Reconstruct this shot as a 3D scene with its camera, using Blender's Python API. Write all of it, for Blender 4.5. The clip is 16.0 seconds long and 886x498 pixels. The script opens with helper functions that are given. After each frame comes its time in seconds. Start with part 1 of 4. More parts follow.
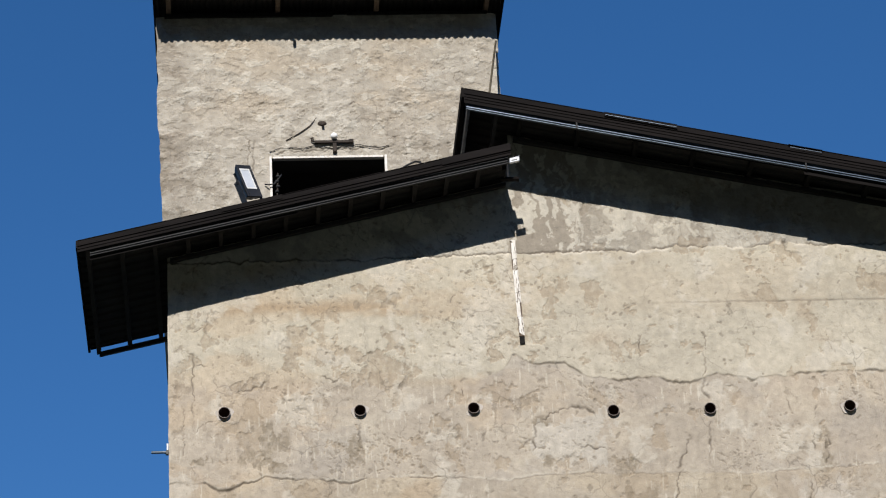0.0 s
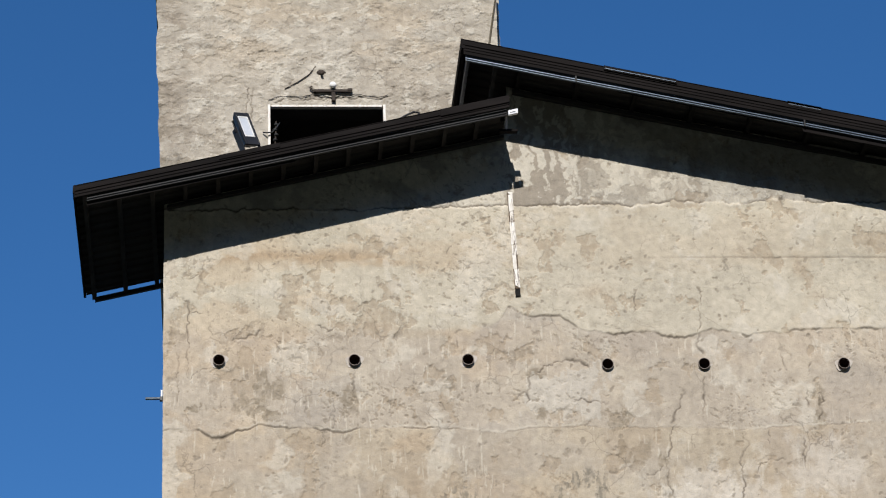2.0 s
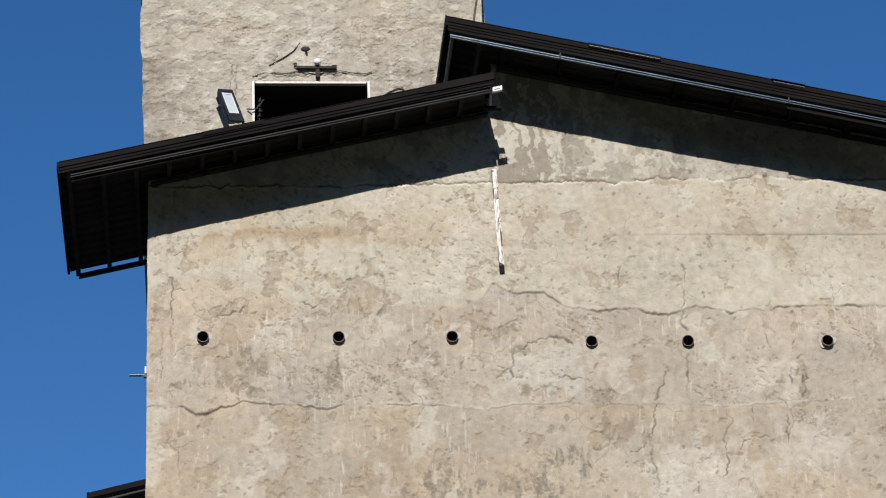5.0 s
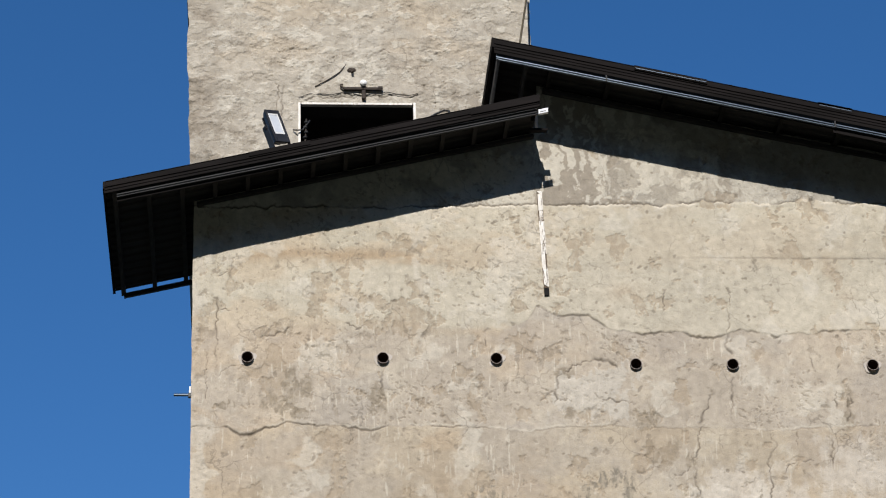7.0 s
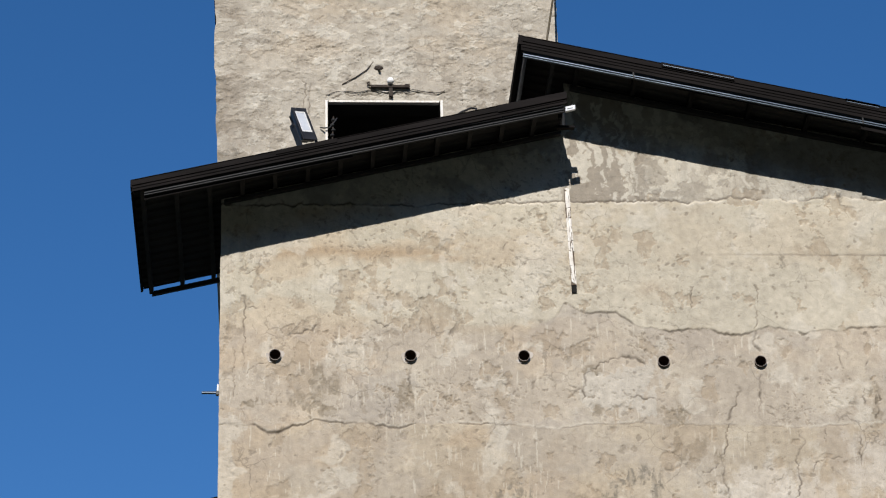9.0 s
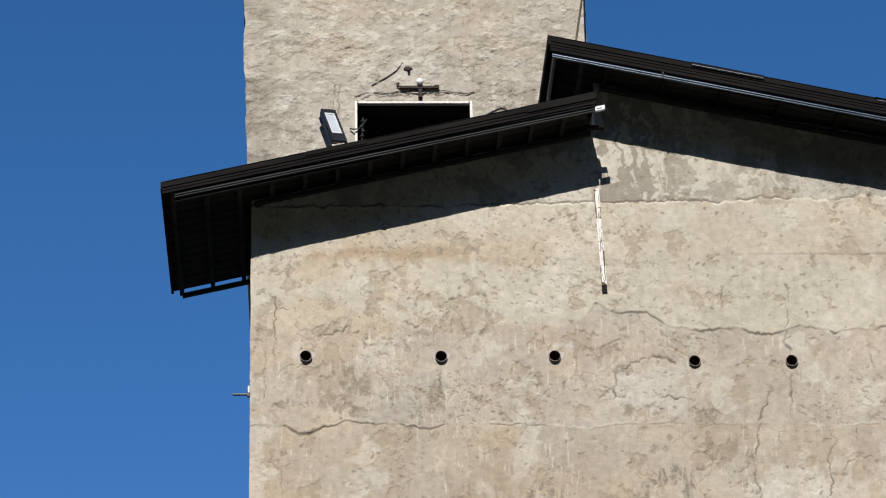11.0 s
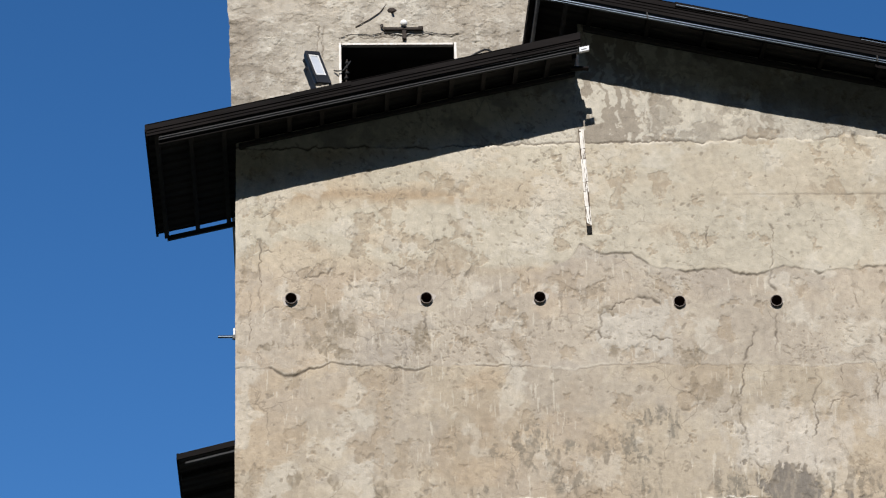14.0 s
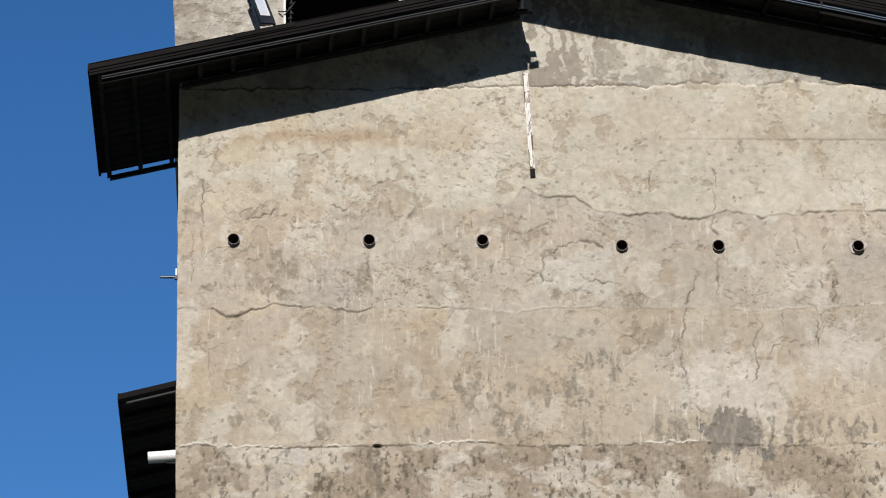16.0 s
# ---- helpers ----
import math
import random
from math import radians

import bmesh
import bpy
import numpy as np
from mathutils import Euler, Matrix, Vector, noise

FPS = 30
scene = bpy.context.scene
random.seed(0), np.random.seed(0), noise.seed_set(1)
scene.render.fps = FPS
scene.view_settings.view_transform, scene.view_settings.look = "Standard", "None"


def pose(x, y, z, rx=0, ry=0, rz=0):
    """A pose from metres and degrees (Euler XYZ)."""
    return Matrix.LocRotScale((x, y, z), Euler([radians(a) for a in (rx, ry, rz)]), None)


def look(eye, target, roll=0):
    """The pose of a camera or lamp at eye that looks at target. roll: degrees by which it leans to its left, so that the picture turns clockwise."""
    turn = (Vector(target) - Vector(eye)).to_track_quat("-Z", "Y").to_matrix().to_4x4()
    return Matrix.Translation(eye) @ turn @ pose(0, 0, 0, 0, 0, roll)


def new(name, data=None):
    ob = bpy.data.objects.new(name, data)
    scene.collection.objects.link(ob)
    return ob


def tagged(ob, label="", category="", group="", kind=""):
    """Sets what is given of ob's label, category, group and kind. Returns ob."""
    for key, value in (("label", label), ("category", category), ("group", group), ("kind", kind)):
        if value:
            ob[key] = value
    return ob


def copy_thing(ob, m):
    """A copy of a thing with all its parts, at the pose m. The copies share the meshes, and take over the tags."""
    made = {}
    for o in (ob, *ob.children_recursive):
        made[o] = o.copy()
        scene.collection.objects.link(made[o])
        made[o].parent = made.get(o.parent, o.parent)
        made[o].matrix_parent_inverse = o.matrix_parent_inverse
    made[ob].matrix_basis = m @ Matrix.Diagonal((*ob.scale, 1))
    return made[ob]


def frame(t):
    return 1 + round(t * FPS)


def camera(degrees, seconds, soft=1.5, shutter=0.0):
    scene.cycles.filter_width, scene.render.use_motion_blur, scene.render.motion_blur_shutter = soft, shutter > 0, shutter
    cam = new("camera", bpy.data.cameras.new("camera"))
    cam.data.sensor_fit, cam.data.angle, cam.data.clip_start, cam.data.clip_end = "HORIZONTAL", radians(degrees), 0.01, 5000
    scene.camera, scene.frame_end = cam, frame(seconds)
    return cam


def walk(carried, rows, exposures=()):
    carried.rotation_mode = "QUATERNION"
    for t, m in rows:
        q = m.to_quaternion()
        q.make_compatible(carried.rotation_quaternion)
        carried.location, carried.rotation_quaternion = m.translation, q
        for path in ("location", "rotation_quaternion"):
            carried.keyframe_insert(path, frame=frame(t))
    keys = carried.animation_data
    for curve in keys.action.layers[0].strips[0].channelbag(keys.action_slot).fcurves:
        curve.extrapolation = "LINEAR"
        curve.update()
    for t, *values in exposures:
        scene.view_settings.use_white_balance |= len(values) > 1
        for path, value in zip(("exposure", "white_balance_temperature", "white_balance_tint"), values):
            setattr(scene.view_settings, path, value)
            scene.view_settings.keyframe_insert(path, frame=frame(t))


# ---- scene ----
# ---- camera: one standpoint on the ground, a long lens, hand-held turns ----
cam = camera(17.5, 16.0, soft=1.15)
EYE = (0.606, -25.749, 1.6)
ROWS = [
    (0.0, 117.037, 2.895, -3.323),
    (0.5, 116.422, 2.863, -3.300),
    (1.0, 115.932, 2.497, -3.776),
    (1.5, 116.077, 2.174, -4.030),
    (2.0, 116.042, 2.070, -3.809),
    (2.5, 115.590, 1.932, -3.304),
    (3.0, 115.338, 1.757, -3.406),
    (3.5, 115.107, 2.017, -4.078),
    (4.0, 115.335, 2.419, -4.381),
    (4.2, 115.347, 2.388, -4.224),
    (6.3, 116.066, 1.845, -4.041),
    (6.5, 116.086, 1.741, -3.811),
    (7.0, 116.024, 1.433, -3.475),
    (7.5, 116.041, 1.381, -3.242),
    (8.0, 116.073, 1.273, -2.923),
    (8.5, 115.973, 1.220, -2.833),
    (9.0, 115.987, 1.300, -2.934),
    (11.3, 116.016, 1.274, -2.246),
    (11.5, 115.954, 1.319, -2.305),
    (12.0, 115.637, 1.393, -2.366),
    (12.5, 115.370, 1.366, -2.381),
    (13.0, 115.069, 1.550, -2.777),
    (13.5, 114.695, 1.616, -2.939),
    (14.0, 114.848, 1.630, -2.443),
    (14.5, 114.769, 1.795, -2.527),
    (15.0, 114.130, 2.123, -3.246),
    (15.5, 113.837, 1.679, -3.461),
    (16.0, 113.664, 1.645, -3.684),
]
walk(cam, [(t, pose(*EYE, rx, ry, rz)) for t, rx, ry, rz in ROWS])

# ---- world, sun, exposure ----
SUN_WAY = Vector((0.09, 0.65, -0.503)).normalized()
world = bpy.data.worlds.new("world")
scene.world = world
world.use_nodes = True
wn = world.node_tree.nodes
sky = wn.new("ShaderNodeTexSky")
sky.sky_type = "NISHITA"
sky.sun_disc = False
sky.sun_elevation = math.asin(-SUN_WAY.z)
sky.sun_rotation = math.atan2(-SUN_WAY.x, -SUN_WAY.y)
sky.altitude = 2200
sky.air_density, sky.dust_density, sky.ozone_density = 1.0, 0.0, 3.0
wn["Background"].inputs["Strength"].default_value = 0.121
rich = wn.new("ShaderNodeHueSaturation")
rich.inputs["Saturation"].default_value = 1.26
rich.inputs["Hue"].default_value = 0.503
world.node_tree.links.new(sky.outputs["Color"], rich.inputs["Color"])
world.node_tree.links.new(rich.outputs["Color"], wn["Background"].inputs["Color"])
sun = new("sun", bpy.data.lights.new("sun", "SUN"))
sun.data.energy, sun.data.angle, sun.data.color = 5.4, radians(0.53), (1.0, 0.962, 0.915)
sun.matrix_world = look((0, -30, 40), Vector((0, -30, 40)) + SUN_WAY)
scene.view_settings.exposure = 0.0


# ---- materials ----
def shader(name, base, rough=0.6, metal=0.0, spec=0.4):
    m = bpy.data.materials.new(name)
    m.use_nodes = True
    b = m.node_tree.nodes["Principled BSDF"]
    b.inputs["Base Color"].default_value = (*base, 1)
    b.inputs["Roughness"].default_value = rough
    b.inputs["Metallic"].default_value = metal
    b.inputs["Specular IOR Level"].default_value = spec
    return m, m.node_tree.nodes, m.node_tree.links, b


def varied(name, dark, light, rough=(0.5, 0.8), metal=0.0, scale=3.0, fine=40.0, bump=0.3, depth=0.004, stretch=(1, 1, 1), spec=0.4):
    """A surface with two scales of mottling, uneven gloss and fine relief."""
    m, n, l, b = shader(name, light, rough[1], metal, spec)
    co = n.new("ShaderNodeTexCoord")
    mp = n.new("ShaderNodeMapping")
    mp.inputs["Scale"].default_value = stretch
    l.new(co.outputs["Object"], mp.inputs["Vector"])
    a, f = n.new("ShaderNodeTexNoise"), n.new("ShaderNodeTexNoise")
    a.inputs["Scale"].default_value, f.inputs["Scale"].default_value = scale, fine
    a.inputs["Detail"].default_value, f.inputs["Detail"].default_value = 6, 4
    for t in (a, f):
        l.new(mp.outputs["Vector"], t.inputs["Vector"])
    add = n.new("ShaderNodeMath")
    add.operation = "MULTIPLY_ADD"
    l.new(f.outputs["Fac"], add.inputs[0])
    add.inputs[1].default_value = 0.5
    l.new(a.outputs["Fac"], add.inputs[2])
    r = n.new("ShaderNodeMapRange")
    r.inputs["From Min"].default_value, r.inputs["From Max"].default_value = 0.5, 1.0
    l.new(add.outputs[0], r.inputs["Value"])
    mix = n.new("ShaderNodeMix")
    mix.data_type = "RGBA"
    mix.inputs["A"].default_value, mix.inputs["B"].default_value = (*dark, 1), (*light, 1)
    l.new(r.outputs["Result"], mix.inputs["Factor"])
    l.new(mix.outputs["Result"], b.inputs["Base Color"])
    rr = n.new("ShaderNodeMapRange")
    rr.inputs["To Min"].default_value, rr.inputs["To Max"].default_value = rough
    l.new(f.outputs["Fac"], rr.inputs["Value"])
    l.new(rr.outputs["Result"], b.inputs["Roughness"])
    bp = n.new("ShaderNodeBump")
    bp.inputs["Strength"].default_value, bp.inputs["Distance"].default_value = bump, depth
    l.new(add.outputs[0], bp.inputs["Height"])
    l.new(bp.outputs["Normal"], b.inputs["Normal"])
    return m


def render_coat(name, grain=(0.86, 1.12)):
    """Old cement render: the albedo comes from the mesh's own 'tone', grain and grit from noise."""
    m, n, l, b = shader(name, (0.4, 0.35, 0.28), 0.92, 0.0, 0.15)
    at = n.new("ShaderNodeAttribute")
    at.attribute_name = "tone"
    co = n.new("ShaderNodeTexCoord")
    f1, f2 = n.new("ShaderNodeTexNoise"), n.new("ShaderNodeTexNoise")
    f1.inputs["Scale"].default_value, f1.inputs["Detail"].default_value = 14, 8
    f2.inputs["Scale"].default_value, f2.inputs["Detail"].default_value = 90, 5
    for t in (f1, f2):
        l.new(co.outputs["Object"], t.inputs["Vector"])
    add = n.new("ShaderNodeMath")
    add.operation = "MULTIPLY_ADD"
    l.new(f2.outputs["Fac"], add.inputs[0])
    add.inputs[1].default_value = 0.40
    l.new(f1.outputs["Fac"], add.inputs[2])
    r = n.new("ShaderNodeMapRange")
    r.inputs["From Min"].default_value, r.inputs["From Max"].default_value = 0.45, 0.95
    r.inputs["To Min"].default_value, r.inputs["To Max"].default_value = grain
    l.new(add.outputs[0], r.inputs["Value"])
    sp = n.new("ShaderNodeTexNoise")
    sp.inputs["Scale"].default_value, sp.inputs["Detail"].default_value = 38, 3
    l.new(co.outputs["Object"], sp.inputs["Vector"])
    sr = n.new("ShaderNodeMapRange")
    sr.inputs["From Min"].default_value, sr.inputs["From Max"].default_value = 0.66, 0.72
    sr.inputs["To Min"].default_value, sr.inputs["To Max"].default_value = 1.0, 0.80
    l.new(sp.outputs["Fac"], sr.inputs["Value"])
    wp_ = n.new("ShaderNodeTexNoise")
    wp_.inputs["Scale"].default_value, wp_.inputs["Detail"].default_value = 5, 6
    l.new(co.outputs["Object"], wp_.inputs["Vector"])
    wadd = n.new("ShaderNodeMix")
    wadd.data_type = "VECTOR"
    wadd.inputs["Factor"].default_value = 0.22
    l.new(co.outputs["Object"], wadd.inputs["A"])
    l.new(wp_.outputs["Color"], wadd.inputs["B"])
    vo = n.new("ShaderNodeTexVoronoi")
    vo.feature = "DISTANCE_TO_EDGE"
    vo.inputs["Scale"].default_value = 3.6
    l.new(wadd.outputs["Result"], vo.inputs["Vector"])
    vr = n.new("ShaderNodeMapRange")
    vr.inputs["From Min"].default_value, vr.inputs["From Max"].default_value = 0.004, 0.022
    l.new(vo.outputs["Distance"], vr.inputs["Value"])
    gate = n.new("ShaderNodeMapRange")
    gate.inputs["From Min"].default_value, gate.inputs["From Max"].default_value = 0.50, 0.62
    gate.inputs["To Min"].default_value, gate.inputs["To Max"].default_value = 1.0, 0.70
    gn = n.new("ShaderNodeTexNoise")
    gn.inputs["Scale"].default_value, gn.inputs["Detail"].default_value = 1.7, 3
    l.new(co.outputs["Object"], gn.inputs["Vector"])
    l.new(gn.outputs["Fac"], gate.inputs["Value"])
    hair = n.new("ShaderNodeMix")
    l.new(vr.outputs["Result"], hair.inputs["Factor"])
    l.new(gate.outputs["Result"], hair.inputs["A"])
    hair.inputs["B"].default_value = 1.0
    chips = []
    for scale, lo, hi, to, squash, seed in ((6.5, 0.60, 0.68, 0.93, (1, 1, 0.8), 3.1), (9.0, 0.59, 0.64, 1.10, (1, 1, 1.3), 8.7), (19.0, 0.68, 0.695, 0.86, (1.5, 1, 0.7), 15.2), (13.0, 0.52, 0.66, 0.89, (1.8, 1, 0.22), 21.9), (26.0, 0.60, 0.63, 1.14, (1, 1, 1), 31.3)):
        mp = n.new("ShaderNodeMapping")
        mp.inputs["Scale"].default_value, mp.inputs["Location"].default_value = squash, (seed, seed, seed)
        l.new(co.outputs["Object"], mp.inputs["Vector"])
        cn = n.new("ShaderNodeTexNoise")
        cn.inputs["Scale"].default_value, cn.inputs["Detail"].default_value = scale, 9
        cn.inputs["Roughness"].default_value, cn.inputs["Distortion"].default_value = 0.62, 0.7
        l.new(mp.outputs["Vector"], cn.inputs["Vector"])
        cr = n.new("ShaderNodeMapRange")
        cr.inputs["From Min"].default_value, cr.inputs["From Max"].default_value = lo, hi
        cr.inputs["To Min"].default_value, cr.inputs["To Max"].default_value = 1.0, to
        l.new(cn.outputs["Fac"], cr.inputs["Value"])
        chips.append(cr.outputs["Result"])
    worn = chips[0]
    for other in chips[1:]:
        mm = n.new("ShaderNodeMath")
        mm.operation = "MULTIPLY"
        l.new(worn, mm.inputs[0])
        l.new(other, mm.inputs[1])
        worn = mm.outputs[0]
    wa = n.new("ShaderNodeAttribute")
    wa.attribute_name = "wear"
    wm = n.new("ShaderNodeMix")
    l.new(wa.outputs["Fac"], wm.inputs["Factor"])
    wm.inputs["A"].default_value = 1.0
    l.new(worn, wm.inputs["B"])
    worn = wm.outputs["Result"]
    rw = n.new("ShaderNodeMath")
    rw.operation = "MULTIPLY"
    l.new(worn, rw.inputs[0])
    l.new(r.outputs["Result"], rw.inputs[1])
    m1, m2 = n.new("ShaderNodeMath"), n.new("ShaderNodeMath")
    m1.operation = m2.operation = "MULTIPLY"
    l.new(rw.outputs[0], m1.inputs[0])
    l.new(sr.outputs["Result"], m1.inputs[1])
    l.new(m1.outputs[0], m2.inputs[0])
    l.new(hair.outputs["Result"], m2.inputs[1])
    mul = n.new("ShaderNodeVectorMath")
    mul.operation = "SCALE"
    l.new(at.outputs["Color"], mul.inputs[0])
    l.new(m2.outputs[0], mul.inputs["Scale"])
    l.new(mul.outputs["Vector"], b.inputs["Base Color"])
    bp = n.new("ShaderNodeBump")
    bp.inputs["Strength"].default_value, bp.inputs["Distance"].default_value = 0.6, 0.010
    lift = n.new("ShaderNodeMath")
    lift.operation = "MULTIPLY_ADD"
    l.new(worn, lift.inputs[0])
    lift.inputs[1].default_value = 1.5
    l.new(add.outputs[0], lift.inputs[2])
    l.new(lift.outputs[0], bp.inputs["Height"])
    l.new(bp.outputs["Normal"], b.inputs["Normal"])
    return m


RENDER = render_coat("old_cement_render")
DARK_METAL = varied("dark_brown_painted_sheet_metal", (0.027, 0.025, 0.0245), (0.050, 0.046, 0.044), (0.6, 0.85), 0.0, 2.0, 30, 0.1, 0.002, (0.3, 3, 3), spec=0.05)
TRIM = varied("dark_brown_trim_metal", (0.0085, 0.0076, 0.0074), (0.0165, 0.014, 0.0135), (0.6, 0.85), 0.0, 2.5, 25, 0.1, 0.002, (0.25, 4, 4), spec=0.03)
BATTEN = varied("weathered_dark_timber", (0.009, 0.0085, 0.008), (0.020, 0.019, 0.018), (0.7, 0.9), 0.0, 4, 60, 0.3, 0.003, (6, 0.5, 6), spec=0.1)
GALV = varied("galvanised_steel", (0.055, 0.070, 0.088), (0.12, 0.145, 0.175), (0.28, 0.42), 0.75, 4, 50, 0.08, 0.001, (0.6, 3, 3))
STEEL_DULL = varied("dulled_grey_steel", (0.013, 0.013, 0.014), (0.034, 0.035, 0.036), (0.5, 0.7), 0.2, 3, 40, 0.1, 0.001, (0.5, 3, 3), spec=0.25)
BRIGHT_END = varied("bright_cut_steel", (0.42, 0.44, 0.46), (0.62, 0.63, 0.65), (0.4, 0.6), 0.1, 8, 60, 0.05, 0.001)
PIPE_BROWN = varied("rust_brown_pipe", (0.030, 0.016, 0.011), (0.075, 0.038, 0.026), (0.7, 0.9), 0.0, 12, 80, 0.2, 0.002)
PIPE_LIP = varied("pale_pipe_lip", (0.13, 0.105, 0.09), (0.26, 0.22, 0.19), (0.5, 0.7), 0.0, 20, 120, 0.2, 0.001)
MORTAR = varied("pale_mortar", (0.36, 0.32, 0.28), (0.55, 0.50, 0.44), (0.85, 0.95), 0.0, 12, 90, 0.5, 0.004)
WHITE_PLASTIC = varied("white_plastic_pipe", (0.62, 0.62, 0.60), (0.82, 0.82, 0.80), (0.3, 0.5), 0.0, 5, 40, 0.05, 0.001)
WHITE_PAINT = varied("peeling_white_paint", (0.55, 0.50, 0.43), (0.82, 0.80, 0.76), (0.5, 0.8), 0.0, 12, 60, 0.4, 0.003, (4, 4, 0.8))
BARE_WOOD = varied("bare_grey_wood", (0.07, 0.05, 0.035), (0.18, 0.13, 0.09), (0.8, 0.95), 0.0, 8, 60, 0.5, 0.003, (5, 5, 0.6))
BLACK = varied("black_powder_coat", (0.012, 0.012, 0.013), (0.03, 0.03, 0.032), (0.35, 0.55), 0.0, 8, 80, 0.1, 0.001)
LENS = varied("frosted_lamp_glass", (0.52, 0.55, 0.60), (0.68, 0.70, 0.73), (0.08, 0.2), 0.0, 5, 30, 0.02, 0.001, spec=0.6)
RUST = varied("rusty_iron", (0.02, 0.015, 0.012), (0.06, 0.045, 0.035), (0.7, 0.9), 0.2, 20, 90, 0.4, 0.002)
POLE = varied("tan_painted_steel_tube", (0.045, 0.034, 0.016), (0.10, 0.078, 0.040), (0.5, 0.7), 0.0, 8, 60, 0.15, 0.001)
# near-black, for the surfaces inside the tower window opening
DARK_INSIDE = varied("near_black_inside_plaster", (0.02, 0.019, 0.018), (0.05, 0.047, 0.043), (0.9, 1.0), 0.0, 2, 20, 0.3, 0.004)
GROUND = varied("dark_grass_and_earth", (0.017, 0.023, 0.016), (0.036, 0.045, 0.033), (0.9, 1.0), 0.0, 0.15, 4, 0.6, 0.03)
GLOBE = varied("white_globe_glass", (0.8, 0.8, 0.78), (0.9, 0.9, 0.88), (0.1, 0.2), 0.0, 5, 30, 0.01, 0.001)


# ---- mesh helpers ----
def part(name, bm, material, parent=None, label="", smooth=False):
    me = bpy.data.meshes.new(name)
    bmesh.ops.recalc_face_normals(bm, faces=bm.faces[:])
    bm.to_mesh(me)
    bm.free()
    me.materials.append(material)
    if smooth:
        me.shade_smooth()
    ob = new(name, me)
    if parent:
        ob.parent = parent
    return tagged(ob, label)


def thing(name, label, category, group="", at=(0, 0, 0)):
    ob = new(name)
    ob.location = at
    ob.empty_display_size = 0.1
    return tagged(ob, label, category, group)


def hexa(bm, pts, bevel=0.0):
    """A box from eight corners: four below, four above, in the same order round."""
    v = [bm.verts.new(p) for p in pts]
    fs = [bm.faces.new([v[i] for i in q]) for q in ((3, 2, 1, 0), (4, 5, 6, 7), (0, 1, 5, 4), (1, 2, 6, 5), (2, 3, 7, 6), (3, 0, 4, 7))]
    if bevel:
        es = list({e for f in fs for e in f.edges})
        bmesh.ops.bevel(bm, geom=es, offset=bevel, segments=2, affect="EDGES", profile=0.6)


def box(x0, x1, y0, y1, z0, z1, bevel=0.0, bm=None):
    bm = bm or bmesh.new()
    hexa(bm, [(x0, y0, z0), (x1, y0, z0), (x1, y1, z0), (x0, y1, z0), (x0, y0, z1), (x1, y0, z1), (x1, y1, z1), (x0, y1, z1)], bevel)
    return bm


def slope_box(x0, x1, y0, y1, line, below, above, bevel=0.0, bm=None):
    """A bar that follows the roof line z = line(x), from `below` under it to `above` over it."""
    bm = bm or bmesh.new()
    hexa(bm, [(x0, y0, line(x0) - below), (x1, y0, line(x1) - below), (x1, y1, line(x1) - below), (x0, y1, line(x0) - below),
              (x0, y0, line(x0) + above), (x1, y0, line(x1) + above), (x1, y1, line(x1) + above), (x0, y1, line(x0) + above)], bevel)
    return bm


def rod(a, b, r, seg=12, bm=None, r2=None):
    bm = bm or bmesh.new()
    a, b = Vector(a), Vector(b)
    way = b - a
    m = Matrix.Translation((a + b) / 2) @ way.to_track_quat("Z", "Y").to_matrix().to_4x4()
    bmesh.ops.create_cone(bm, cap_ends=True, segments=seg, radius1=r, radius2=r if r2 is None else r2, depth=way.length, matrix=m)
    return bm


def wire(points, r, seg=8):
    """One round cable through the points, closed at both ends."""
    bm = bmesh.new()
    pts = [Vector(p) for p in points]
    rings = []
    for i, p in enumerate(pts):
        way = (pts[min(i + 1, len(pts) - 1)] - pts[max(i - 1, 0)]).normalized()
        side = way.cross(Vector((0.0, 1.0, 0.02))).normalized()
        up = side.cross(way)
        rings.append([bm.verts.new(p + r * (math.cos(2 * math.pi * k / seg) * side + math.sin(2 * math.pi * k / seg) * up)) for k in range(seg)])
    for a, b in zip(rings, rings[1:]):
        for k in range(seg):
            bm.faces.new((a[k], a[(k + 1) % seg], b[(k + 1) % seg], b[k]))
    bm.faces.new(rings[0][::-1])
    bm.faces.new(rings[-1])
    return bm


# ---- relief and tone of old render, on a fine net ----
def lattice(i, j, seed):
    h = (i.astype(np.int64) * 374761393 + j.astype(np.int64) * 668265263 + seed * 982451653) & 0xFFFFFFFF
    h = ((h ^ (h >> 13)) * 1274126177) & 0xFFFFFFFF
    h = ((h ^ (h >> 16)) * 2246822519) & 0xFFFFFFFF
    return ((h ^ (h >> 15)) & 0xFFFF) / 65535.0


def vnoise(x, z, seed):
    i, j = np.floor(x), np.floor(z)
    u, v = x - i, z - j
    u, v = u * u * u * (u * (u * 6 - 15) + 10), v * v * v * (v * (v * 6 - 15) + 10)
    a, b = lattice(i, j, seed), lattice(i + 1, j, seed)
    c, d = lattice(i, j + 1, seed), lattice(i + 1, j + 1, seed)
    return (a * (1 - u) + b * u) * (1 - v) + (c * (1 - u) + d * u) * v


def fbm(x, z, seed, octaves=5):
    s, w, tot = 0.0, 1.0, 0.0
    for k in range(octaves):
        s = s + w * vnoise(x + 17.3 * k, z - 9.1 * k, seed + k)
        tot += w
        w *= 0.52
        x, z = x * 2.03 * 0.8 - z * 2.03 * 0.6, x * 2.03 * 0.6 + z * 2.03 * 0.8
    return s / tot


